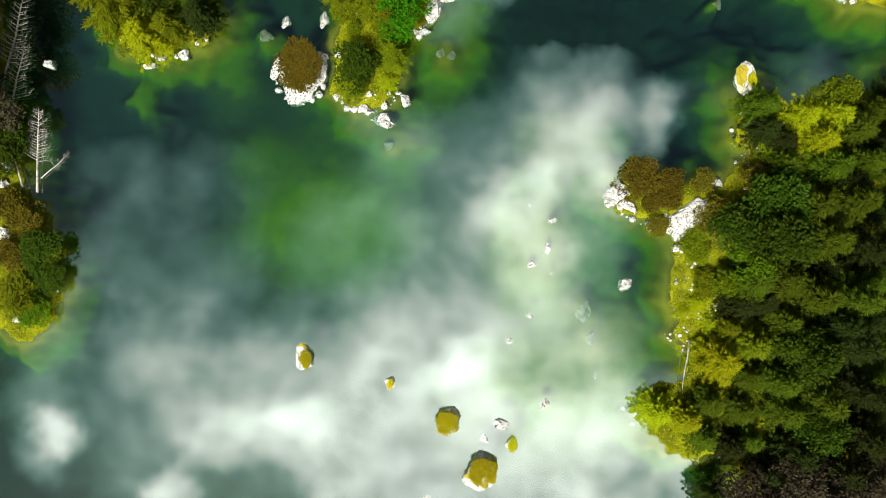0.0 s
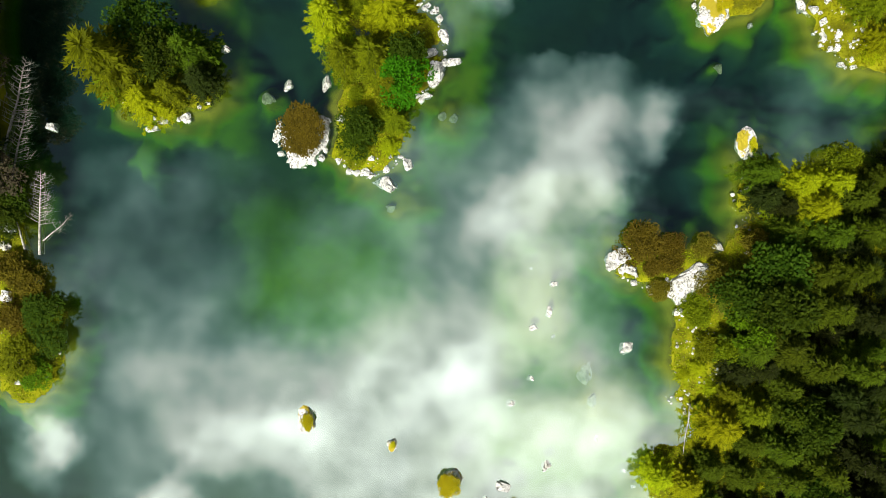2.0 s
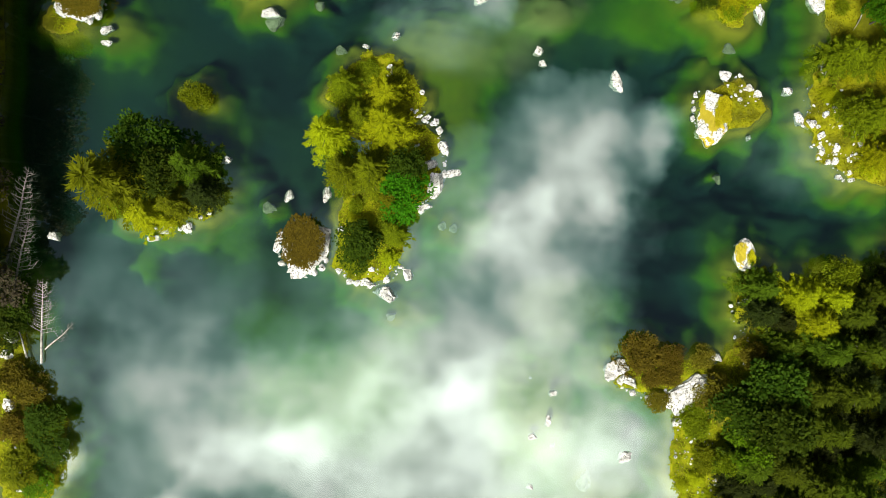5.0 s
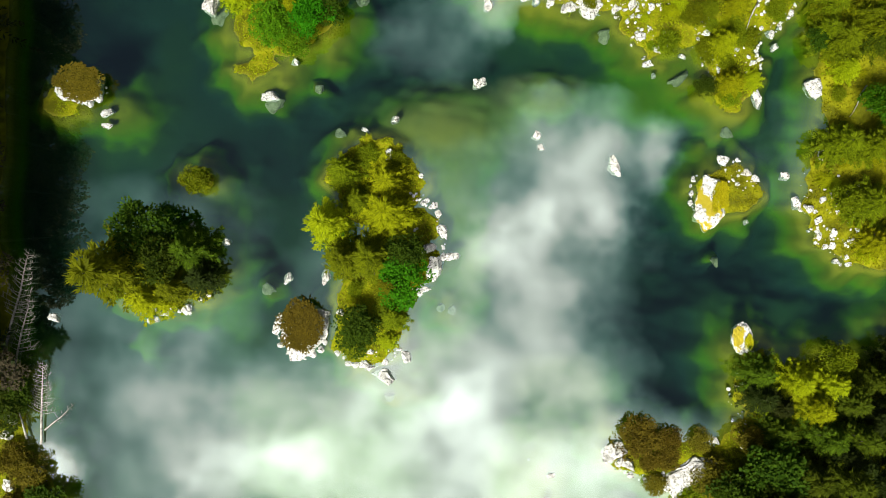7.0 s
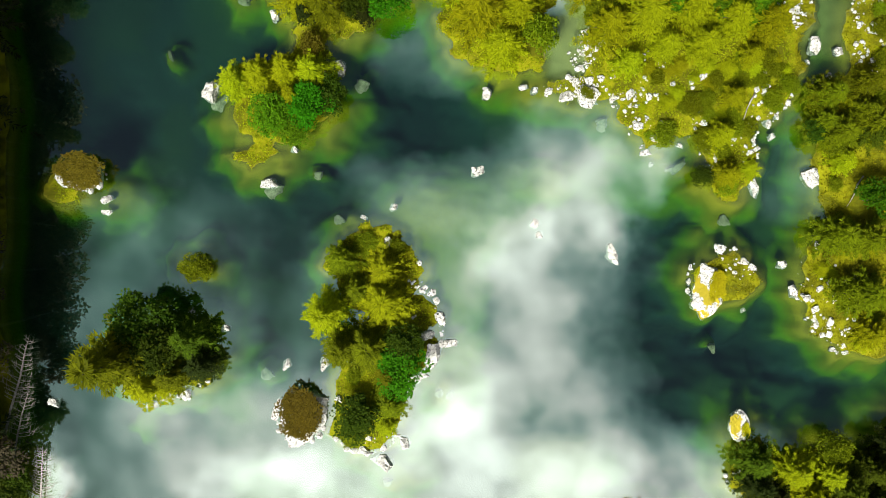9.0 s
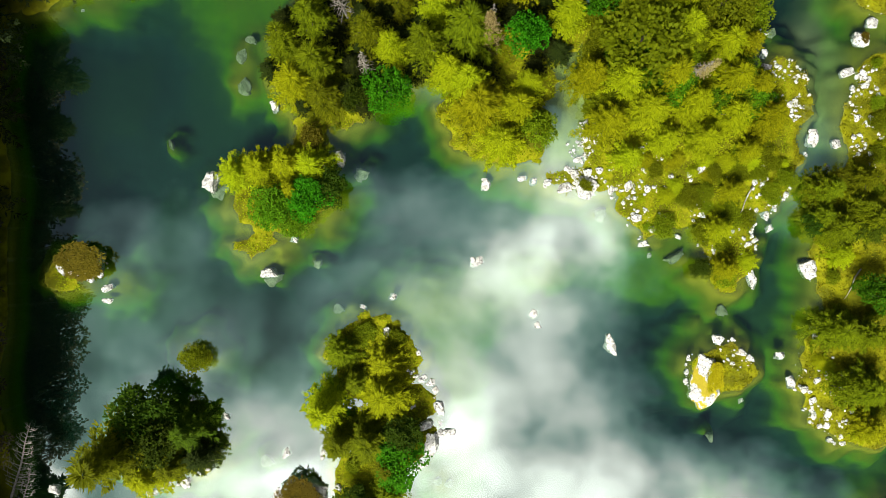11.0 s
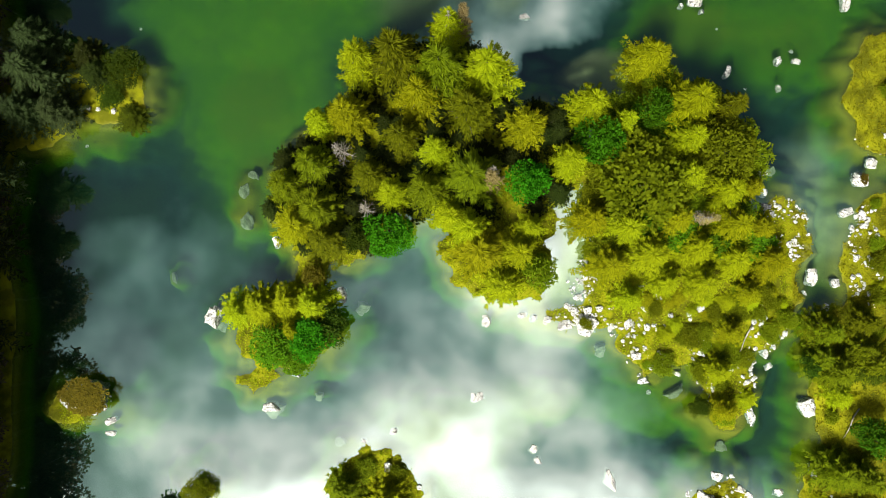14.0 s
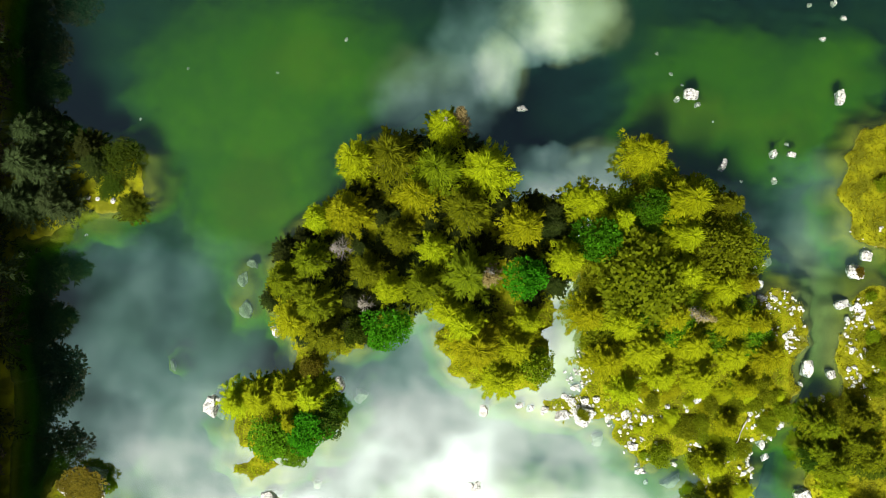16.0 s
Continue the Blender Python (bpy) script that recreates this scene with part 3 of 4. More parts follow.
STONES_EAST = [
    (49.1, 67.9, 0.57, 0.92), (48.1, 64.7, 0.64, 0.57), (45.3, 66.5, 0.5, 0.43), (46, 63.7, 0.5, 0.5), (46.9, 62.6, 0.36, 0.43),
    (44, 38.1, 0.78, 0.92), (45.2, 37.4, 0.57, 0.57), (46.8, 38.4, 0.43, 0.43), (48.3, 34.4, 0.57, 0.57), (46.3, 35.8, 0.5, 0.5),
    (48.3, 32.8, 0.57, 0.5), (49, 30.8, 0.5, 0.5), (50.4, 30.5, 0.43, 0.43), (-51.9, 3.7, 1, 0.71), (-55.2, 2, 1.14, 0.85),
    (-54.7, 10.5, 1.28, 1), (-55.4, 8.4, 1, 0.71), (-49.8, -0.2, 0.5, 0.43), (-53.9, -8.8, 0.71, 0.43),
]
SUNKEN = [
    (17.6, -7.6, 1, 1.42, -0.5), (18.5, -11.1, 0.64, 0.85, -0.3), (-22.3, 27, 0.78, 0.85, -0.6), (1, 24.5, 0.57, 0.57, -0.5),
    (-6.8, 13.3, 1, 0.57, -0.5), (-0.4, 24.8, 0.57, 0.57, -0.5), (-13, 46.8, 0.64, 0.71, -0.4), (-15.8, 52.7, 0.85, 0.64, -0.7),
    (35.6, 46.8, 0.71, 0.78, -0.6), (-21.5, 51, 1.56, 1.28, -0.7), (34.4, 30.8, 0.64, 0.71, -0.9), (-27.9, 62.5, 1.85, 2.42, -1),
    (-25.4, 75.2, 0.92, 1.14, -0.5), (-25.7, 79.2, 0.71, 1, -0.6), (41.2, 81.9, 0.64, 0.64, -0.6), (20.1, 59.2, 1.28, 1, -0.4),
    (-10.2, 64.2, 1.28, 1, -0.8), (-24.3, 81, 0.71, 0.57, -0.6), (-34.8, 68, 0.43, 0.85, -0.9), (29.7, 53.6, 1.42, 0.85, -0.6),
]
POND = (15.6, 71.2, 2.5, 5.2)
# shore gravel: east, north, half-widths, count
GRAVEL_A = [
    (15.2, 62.8, 9.5, 0.9, 60), (25.8, 56.1, 3.6, 3.6, 50), (41.1, 59.6, 2.8, 6.4, 190), (49.0, 35.8, 3.2, 5.7, 180), (17.7, 65.9, 2.2, 3.6, 50),
    (45.5, 37.9, 2.5, 4.3, 60), (37.1, 42.1, 2.5, 2.8, 50), (33.4, 64.5, 2.8, 3.6, 40), (42.5, 74.2, 3.2, 4.2, 230), (52.6, 70.8, 2.1, 7.1, 230),
]
GRAVEL_B = [
    (36.8, 56.4, 4.3, 2.8, 80), (24.7, 63.5, 4.3, 4.3, 190), (17.8, 66.5, 1.9, 4.6, 150), (32.6, 57.1, 2.1, 5.0, 110), (26.4, 101.6, 4.3, 2.8, 10),
    (31.3, -5.1, 2.6, 7.8, 200), (-8.9, 18.2, 5.0, 2.1, 70), (29.3, -11.5, 2.1, 2.1, 40), (25.7, 3.4, 3.6, 1.4, 35), (39.0, 13.0, 3.4, 6.5, 110),
    (30.1, -18.6, 3.6, 3.6, 20), (-50.6, 2.7, 2.8, 4.3, 30), (-52.9, -5.2, 4.3, 4.3, 40), (-4.5, 31.0, 2.0, 8.0, 50), (53.0, 85.0, 2.0, 4.0, 20),
]


# ---- helpers for things ----
def part(name, verts, faces, mat, parent=None, label="", smooth=False):
    """One mesh object from vertices and faces, under a thing where one is given."""
    mesh = bpy.data.meshes.new(name)
    mesh.from_pydata(verts, [], faces)
    mesh.materials.append(mat)
    if smooth:
        mesh.polygons.foreach_set("use_smooth", [True] * len(mesh.polygons))
    ob = new(name, mesh)
    if parent:
        ob.parent = parent
    if label:
        ob["label"] = label
    return ob


def from_bmesh(name, bm, mat, parent=None, label="", smooth=False):
    mesh = bpy.data.meshes.new(name)
    bm.to_mesh(mesh)
    bm.free()
    mesh.materials.append(mat)
    if smooth:
        mesh.polygons.foreach_set("use_smooth", [True] * len(mesh.polygons))
    ob = new(name, mesh)
    if parent:
        ob.parent = parent
    if label:
        ob["label"] = label
    return ob


def tube(path, radii, sides=7):
    """A tapered round bar along a path."""
    verts, faces = [], []
    for i, (p, r) in enumerate(zip(path, radii)):
        ahead = Vector(path[min(i + 1, len(path) - 1)]) - Vector(path[max(i - 1, 0)])
        q = ahead.to_track_quat("Z", "Y")
        for k in range(sides):
            a = 2 * math.pi * k / sides
            verts.append(Vector(p) + q @ Vector((r * math.cos(a), r * math.sin(a), 0)))
    for i in range(len(path) - 1):
        for k in range(sides):
            a, b = i * sides + k, i * sides + (k + 1) % sides
            faces.append((a, b, b + sides, a + sides))
    faces.append(tuple(range(sides))[::-1])
    faces.append(tuple((len(path) - 1) * sides + k for k in range(sides)))
    return verts, faces


def joined(shapes):
    verts, faces = [], []
    for v, f in shapes:
        n = len(verts)
        verts += list(v)
        faces += [tuple(i + n for i in g) for g in f]
    return verts, faces


# ---- the ground: lake bed and islands in one sheet ----
LAND = MID_ISLET + WEST_ISLET + NORTHWEST_ISLET + MAIN_ISLAND + EAST_ISLAND + EAST_FOREST + POINTS
SHOALS = SHOALS_SOUTH + SHOALS_NORTH
WAVES = [(random.uniform(0, 6.28), random.uniform(0, 6.28), random.uniform(0.8, 1.25)) for _ in range(24)]


def ripple(x, y, length, first):
    """Smooth uneven relief of about that wave length, from -1 to 1."""
    total = 0
    for turn_by, phase, k in WAVES[first:first + 6]:
        total = total + np.sin((x * math.cos(turn_by) + y * math.sin(turn_by)) * 2 * math.pi * k / length + phase + first)
    return total / 3.2


def height(x, y):
    """The ground's height over the water, for numbers or arrays."""
    x, y = np.asarray(x, float), np.asarray(y, float)
    wx, wy = x + 0.7 * ripple(x, y, 5.5, 0) + 0.35 * ripple(x, y, 2.3, 6), y + 0.7 * ripple(x, y, 5.5, 6) + 0.35 * ripple(x, y, 2.1, 12)
    z = -4.5 + 0.45 * ripple(x, y, 38, 12) + 0.10 * ripple(x, y, 13, 18)
    for cx, cy, rx, ry, rot, drop in DEEPS:
        z = z - drop * np.exp(-(((wx - cx) / rx) ** 2 + ((wy - cy) / ry) ** 2) ** 1.3)
    for cx, cy, rx, ry, drop in BASINS:
        z = z - drop * np.exp(-(((wx - cx) / rx) ** 2 + ((wy - cy) / ry) ** 2) ** 4)
    for cx, cy, rx, ry, rot, level in SHOALS:
        near = np.exp(-(((wx - cx) / rx) ** 2 + ((wy - cy) / ry) ** 2) ** 1.3)
        z = z + near * np.maximum(level - z, 0)
    for cx, cy, rx, ry, level in SUNKEN:
        near = np.exp(-(((wx - cx) / (rx + 0.9)) ** 2 + ((wy - cy) / (ry + 0.9)) ** 2))
        z = z + near * np.maximum(level - 0.3 - z, 0)
    bank = -(x + 55.5) + 1.2 * ripple(y, x, 17, 0) - 9 / (1 + np.exp(np.clip((y - 16) * 0.8, -50, 50)))
    c, top = np.minimum(bank, 6), 1.6
    z = np.maximum(z, np.where(c > 0, top * (1 - np.exp(-np.maximum(c, 0) * 0.5)), c * 5.0))
    for cx, cy, rx, ry, rot, top in LAND:
        a = radians(rot)
        u, v = (wx - cx) * math.cos(a) + (wy - cy) * math.sin(a), -(wx - cx) * math.sin(a) + (wy - cy) * math.cos(a)
        d = (np.sqrt((u / rx) ** 2 + (v / ry) ** 2 + 1e-9) - 1) * min(rx, ry)
        land = np.where(d < 0, top * (1 - np.exp(np.minimum(d, 0) * 0.8)) + 0.05, 0.05 - 0.85 * np.maximum(d, 0) ** 1.15)
        z = np.maximum(z, land)
    cx, cy, rx, ry = POND
    hollow = np.exp(-(((wx - cx) / rx) ** 2 + ((wy - cy) / ry) ** 2) ** 2)
    z = z * (1 - hollow) + hollow * -0.5
    far = np.maximum(np.maximum(np.abs(x) - 90, np.abs(y - 42) - 110), 0)
    z = z + np.minimum(far * 0.12, 60)
    return z + np.where(z > 0, 0.10, 0.015) * ripple(x, y, 1.3, 6)


def axis(low, high, step):
    """Even steps over the stretch that is seen, ever wider ones out to the horizon."""
    inner = np.arange(low, high + step / 2, step)
    outer = np.cumsum(step * 1.35 ** np.arange(1, 24))
    outer = outer[outer < 2600]
    return np.concatenate([low - outer[::-1], inner, high + outer])


gx, gy = axis(-66, 66, 0.5), axis(-38, 122, 0.5)
X, Y = np.meshgrid(gx, gy)
Z = height(X, Y)
grid_faces = [(j * len(gx) + i, j * len(gx) + i + 1, (j + 1) * len(gx) + i + 1, (j + 1) * len(gx) + i)
              for j in range(len(gy) - 1) for i in range(len(gx) - 1)]
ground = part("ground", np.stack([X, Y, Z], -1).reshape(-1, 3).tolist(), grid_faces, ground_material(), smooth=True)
tagged(ground, "mossy olive islands and a green lake bed darkened with depth", "ground", kind="structure")

water = part("water", [(-2400, -2400, 0), (2400, -2400, 0), (2400, 2400, 0), (-2400, 2400, 0)], [(0, 1, 2, 3)], water_material())
tagged(water, "still green lake water mirroring white clouds", "water", kind="structure")

clouds = part("backdrop", [(-520, -420, CLOUD_BASE), (520, -420, CLOUD_BASE), (520, 480, CLOUD_BASE), (-520, 480, CLOUD_BASE)], [(3, 2, 1, 0)], cloud_material())
tagged(clouds, "soft broken white clouds in a blue sky", "clouds", kind="structure")

# ---- plants ----
LEAVES = {
    "y": foliage("needles_yellow_green", (0.098, 0.114, 0.002), (0.37, 0.385, 0.004)),
    "o": foliage("needles_olive", (0.040, 0.053, 0.002), (0.19, 0.210, 0.003)),
    "g": foliage("leaves_green", (0.020, 0.062, 0.002), (0.075, 0.205, 0.002)),
    "f": foliage("leaves_mid_green", (0.030, 0.062, 0.002), (0.125, 0.215, 0.003)),
    "w": foliage("leaves_olive", (0.060, 0.082, 0.002), (0.185, 0.215, 0.003)),
    "m": foliage("shrub_green", (0.06, 0.085, 0.002), (0.20, 0.23, 0.004)),
    "b": foliage("heath_brown", (0.042, 0.034, 0.004), (0.165, 0.125, 0.010)),
    "k": foliage("leaves_deep_green", (0.014, 0.032, 0.002), (0.056, 0.084, 0.003)),
    # needle tone darkened to stand in for shade between the trees
    "d": foliage("needles_shade_dark", (0.007, 0.011, 0.003), (0.036, 0.046, 0.005)),
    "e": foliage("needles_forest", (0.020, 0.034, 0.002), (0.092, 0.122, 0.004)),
    # shade of bank and forest edge put into the next two leaf tones
    "n": foliage("leaves_shaded_dark", (0.026, 0.020, 0.014), (0.080, 0.066, 0.040)),
    "s": foliage("needles_grey_green", (0.014, 0.022, 0.008), (0.060, 0.078, 0.024)),
    "t": foliage("withered_needles", (0.17, 0.13, 0.045), (0.42, 0.33, 0.15)),
    "ochre": foliage("ochre_grass", (0.070, 0.076, 0.002), (0.235, 0.205, 0.006), patch=0.3),
    "moss": foliage("yellow_moss", (0.13, 0.12, 0.003), (0.44, 0.37, 0.006), 0.15, 1.2),
    "grass": foliage("grass_blades", (0.085, 0.112, 0.002), (0.345, 0.355, 0.004), patch=0.16),
}
BARK = solid("bark", (0.025, 0.022, 0.016), (0.075, 0.065, 0.05), 6.0, 0.9, 0.6)
DEAD_WOOD = solid("bleached_wood", (0.17, 0.16, 0.14), (0.42, 0.40, 0.36), 5.0, 0.85, 0.4)
GREY_WOOD = solid("weathered_wood", (0.09, 0.08, 0.065), (0.26, 0.24, 0.20), 5.0, 0.9, 0.4)
STONE = solid("limestone", (0.30, 0.305, 0.30), (0.58, 0.59, 0.58), 2.6, 0.9, 0.9, cracks=1.0, stain=(0.30, 0.29, 0.24))
MOSSY = solid("mossy_limestone", (0.34, 0.345, 0.34), (0.64, 0.65, 0.64), 2.6, 0.9, 0.8, moss=-0.55, cracks=0.85, stain=(0.20, 0.18, 0.15))
SUNK = solid("silted_stone", (0.16, 0.20, 0.12), (0.30, 0.34, 0.24), 1.6, 0.9, 0.1, stain=(0.12, 0.17, 0.08))


def spray(rng, base, way, length, width, droop):
    """A flat tuft of needles: a kite of two triangles with a bent tip."""
    side = way.cross(Vector((0, 0, 1)))
    side = (side.normalized() if side.length > 1e-3 else Vector((1, 0, 0)))
    side = (side + Vector((0, 0, rng.uniform(-0.6, 0.6)))).normalized()
    mid = base + way * length * 0.45 + Vector((0, 0, -droop * 0.3))
    tip = base + way * length + Vector((0, 0, -droop))
    return [base, mid + side * width / 2, tip, mid - side * width / 2]


def conifer_crown(rng, h=9.0, r=3.0, whorls=17, spread=1.0):
    """Whorls of drooping boughs, each feathered with thin tufts on both sides, thinning to a spike."""
    verts, faces = [], []

    def add(quad):
        n = len(verts)
        verts.extend(quad)
        faces.append((n, n + 1, n + 2))
        faces.append((n, n + 2, n + 3))

    for w in range(whorls):
        u = (w + 0.3) / whorls
        z = h * (0.08 + 0.90 * u)
        reach = r * (1 - u) ** 0.70 * spread * rng.uniform(0.82, 1.12) + 0.2
        boughs = max(5, round(9 - 3 * u))
        turn0 = rng.uniform(0, 6.28)
        for b in range(boughs):
            a = turn0 + 6.283 * b / boughs + rng.uniform(-0.3, 0.3)
            length = reach * rng.uniform(0.62, 1.18)
            out = Vector((math.cos(a), math.sin(a), 0))
            rise = rng.uniform(0.0, 0.35) - 0.5 * (1 - u)
            steps = max(3, int(length / 0.26))
            for s in range(steps + 1):
                k = (s + 0.5) / (steps + 0.5)
                p = out * length * k + Vector((0, 0, z + length * (rise * k - 0.30 * k * k + 0.22 * k ** 4)))
                p += Vector((rng.uniform(-0.08, 0.08), rng.uniform(-0.08, 0.08), rng.uniform(-0.08, 0.08)))
                size = (0.30 + 0.62 * (1 - k)) * rng.uniform(0.7, 1.35)
                for lean in (0.8, -0.8):
                    bend = lean + rng.uniform(-0.35, 0.35)
                    way = (Matrix.Rotation(bend, 3, "Z") @ out + Vector((0, 0, rng.uniform(-0.25, 0.35)))).normalized()
                    add(spray(rng, p, way, size, 0.10 + 0.12 * rng.random(), rng.uniform(0.0, 0.14)))
            tip = out * length * 0.9 + Vector((0, 0, z + length * (rise * 0.9 - 0.10)))
            for lean in (-0.4, 0.0, 0.4):
                way = (Matrix.Rotation(lean, 3, "Z") @ out + Vector((0, 0, rng.uniform(0.0, 0.4)))).normalized()
                add(spray(rng, tip, way, rng.uniform(0.4, 0.75), 0.12, 0.05))
    for s in range(7):
        a = s * 0.9
        add(spray(rng, Vector((0, 0, h * 0.94)), Vector((math.cos(a) * 0.7, math.sin(a) * 0.7, 1)).normalized(), 0.6, 0.14, 0))
    return verts, faces


def leafy_crown(rng, h=6.0, r=3.0, clumps=26, leaves=85, low=0.25, leaf=1.0):
    """Uneven heads of small leaves over several limbs, with gaps between the heads."""
    verts, faces = [], []
    for c in range(clumps):
        a, k = rng.uniform(0, 6.28), rng.random() ** 0.55
        rise = math.sqrt(max(0.0, 1 - (k * 0.92) ** 2))
        centre = Vector((math.cos(a) * k * r * 0.8, math.sin(a) * k * r * 0.8, h * (low + (0.92 - low) * rise * rng.uniform(0.7, 1.05))))
        size = r * rng.uniform(0.20, 0.36)
        for _ in range(leaves):
            d = Vector((rng.gauss(0, 1), rng.gauss(0, 1), rng.gauss(0.25, 0.9))).normalized()
            p = centre + Vector((d.x, d.y, d.z * 0.75)) * size * rng.uniform(0.6, 1.1)
            way = (d + Vector((rng.uniform(-0.8, 0.8), rng.uniform(-0.8, 0.8), rng.uniform(-0.6, 0.4)))).normalized()
            n = len(verts)
            verts.extend(spray(rng, p, way, rng.uniform(0.22, 0.42) * leaf, rng.uniform(0.16, 0.28) * leaf, 0.05 * leaf))
            faces.append((n, n + 1, n + 2))
            faces.append((n, n + 2, n + 3))
    return verts, faces


def trunk_shape(rng, h, r, limbs):
    lean = Vector((rng.uniform(-0.03, 0.03), rng.uniform(-0.03, 0.03), 0)) * h
    shapes = [tube([(0, 0, -0.6), lean * 0.3 + Vector((0, 0, h * 0.35)), lean + Vector((0, 0, h * 0.95))], [r, r * 0.75, r * 0.12], 7)]
    for i in range(limbs):
        a, k = rng.uniform(0, 6.28), rng.uniform(0.3, 0.75)
        root = Vector((0, 0, h * k))
        end = root + Vector((math.cos(a), math.sin(a), rng.uniform(0.2, 0.7))) * h * 0.26 * (1.1 - k)
        shapes.append(tube([root, (root + end) / 2 + Vector((0, 0, 0.05)), end], [r * 0.35, r * 0.22, r * 0.06], 5))
    return joined(shapes)


def plant(kind, shape, seed):
    """A tree or shrub at the origin, to be copied: an Empty with trunk and crown."""
    rng = random.Random(seed)
    name, label, category = PLANT_NAMES[kind]
    root = new(name)
    if shape == "conifer":
        part("crown", *conifer_crown(rng, spread=rng.uniform(0.9, 1.1)), LEAVES[kind], root)
        part("trunk", *trunk_shape(rng, 9.0, 0.20, 5), BARK, root)
    elif shape == "leafy":
        part("crown", *leafy_crown(rng, clumps=30), LEAVES[kind], root)
        part("trunk", *trunk_shape(rng, 5.0, 0.15, 6), BARK, root)
    else:
        part("crown", *leafy_crown(rng, 3.0, 3.0, 34, 75, 0.1), LEAVES[kind], root)
        part("trunk", *trunk_shape(rng, 2.4, 0.12, 6), BARK, root)
    return tagged(root, label, category)


PLANT_NAMES = {
    "y": ("larch_tree", "yellow-green conifer with drooping needle boughs on the shore", "tree"),
    "o": ("pine_tree", "olive-green conifer with dense drooping boughs among other trees", "tree"),
    "g": ("broadleaf_tree", "bright green leafy tree with an uneven round crown", "tree"),
    "f": ("broadleaf_tree", "mid green leafy tree with a loose uneven crown", "tree"),
    "w": ("broadleaf_tree", "wide olive-green leafy tree with a smooth dense crown", "tree"),
    "k": ("broadleaf_tree", "deep green leafy tree with a dense uneven crown", "tree"),
    "m": ("shrub", "low green shrub spreading over mossy island ground", "shrub"),
    "b": ("heath_shrub", "low brown heath shrub growing on rock by the water", "shrub"),
    "d": ("young_spruce", "dark green spruce, its needles darkened to stand in for shade", "tree"),
    "e": ("forest_conifer", "dark olive conifer crowded in the dense forest", "tree"),
    "n": ("bank_tree", "tall dense tree with leaves darkened to stand in for shade", "tree"),
    "t": ("withered_conifer", "thin tan withered conifer among green island trees", "tree"),
    "s": ("spruce_tree", "grey-green spruce on the steep bank, its needles darkened for shade", "tree"),
}
SHAPES = {"y": ("conifer", 3), "o": ("conifer", 3), "g": ("leafy", 3), "k": ("leafy", 2), "f": ("leafy", 2), "w": ("leafy", 2), "m": ("shrub", 2), "b": ("shrub", 2), "d": ("conifer", 2), "s": ("conifer", 2), "n": ("leafy", 3), "e": ("conifer", 3), "t": ("conifer", 1)}
SIZES = {"conifer": (3.0, 9.0), "leafy": (2.9, 6.0), "shrub": (2.9, 3.0)}
models, used = {}, {}
rng_t = random.Random(7)
BANK = []
yy = 20.0
while yy < 122:
    BANK.append((rng_t.uniform(-58.2, -56.4), yy + rng_t.uniform(-1, 1), rng_t.uniform(3.4, 4.4), rng_t.uniform(14, 18), rng_t.choice("nns")))
    for back in (0.0, 3.4):
        BANK.append((rng_t.uniform(-63.6, -61.4), yy + back + rng_t.uniform(-1, 1), rng_t.uniform(3.2, 4.3), rng_t.uniform(15, 19), rng_t.choice("nns")))
    BANK.append((rng_t.uniform(-57.2, -55.6), yy + rng_t.uniform(2, 5), rng_t.uniform(2.0, 3.0), rng_t.uniform(4, 8), "n"))
    yy += rng_t.uniform(5.6, 7.4)
# added dark spruces fill the forest's gaps, in place of the shade there
SHADE_FILL = []
taken = [(x, y) for x, y, *_ in TREES_FOREST_A + TREES_FOREST_B + TREES_FOREST_C]
for _ in range(1500):
    x, y = rng_t.uniform(33, 68), rng_t.uniform(-36, 20)
    if float(height(x, y)) > 0.35 and min((x - p) ** 2 + (y - q) ** 2 for p, q in taken) > 2.6 ** 2:
        taken.append((x, y))
        SHADE_FILL.append((x, y, rng_t.uniform(1.9, 2.7), rng_t.uniform(3.0, 5.5) + max(0, (x - 42) * 0.15), rng_t.choice("dde")))
# added dark spruces stand in for deep shade between the main island's tall trees
GAP_FILL = []
tall = [(x, y) for x, y, r, h, kind in TREES_MAIN_A + TREES_MAIN_B if h > 5.5]
for _ in range(900):
    x, y = rng_t.uniform(-22, 15), rng_t.uniform(64, 98)
    if float(height(x, y)) > 0.3 and 1.9 ** 2 < min((x - p) ** 2 + (y - q) ** 2 for p, q in tall) < 4.0 ** 2:
        tall.append((x, y))
        if y > 76 or x < -5:
            GAP_FILL.append((x, y, rng_t.uniform(1.3, 2.0), rng_t.uniform(1.8, 3.4), "d"))
low_cover = [(x, y) for x, y, r, h, kind in TREES_MAIN_C + TREES_MAIN_D]
for _ in range(900):
    x, y = rng_t.uniform(17, 39.5), rng_t.uniform(66, 95)
    if float(height(x, y)) > 0.3 and 2.0 ** 2 < min((x - p) ** 2 + (y - q) ** 2 for p, q in low_cover) < 3.6 ** 2:
        low_cover.append((x, y))
        if y > 72:
            GAP_FILL.append((x, y, rng_t.uniform(1.8, 2.6), rng_t.uniform(2.2, 3.6), rng_t.choice("wwmf")))
# low bushes dotted over the open grassy parts
BUSHES = []
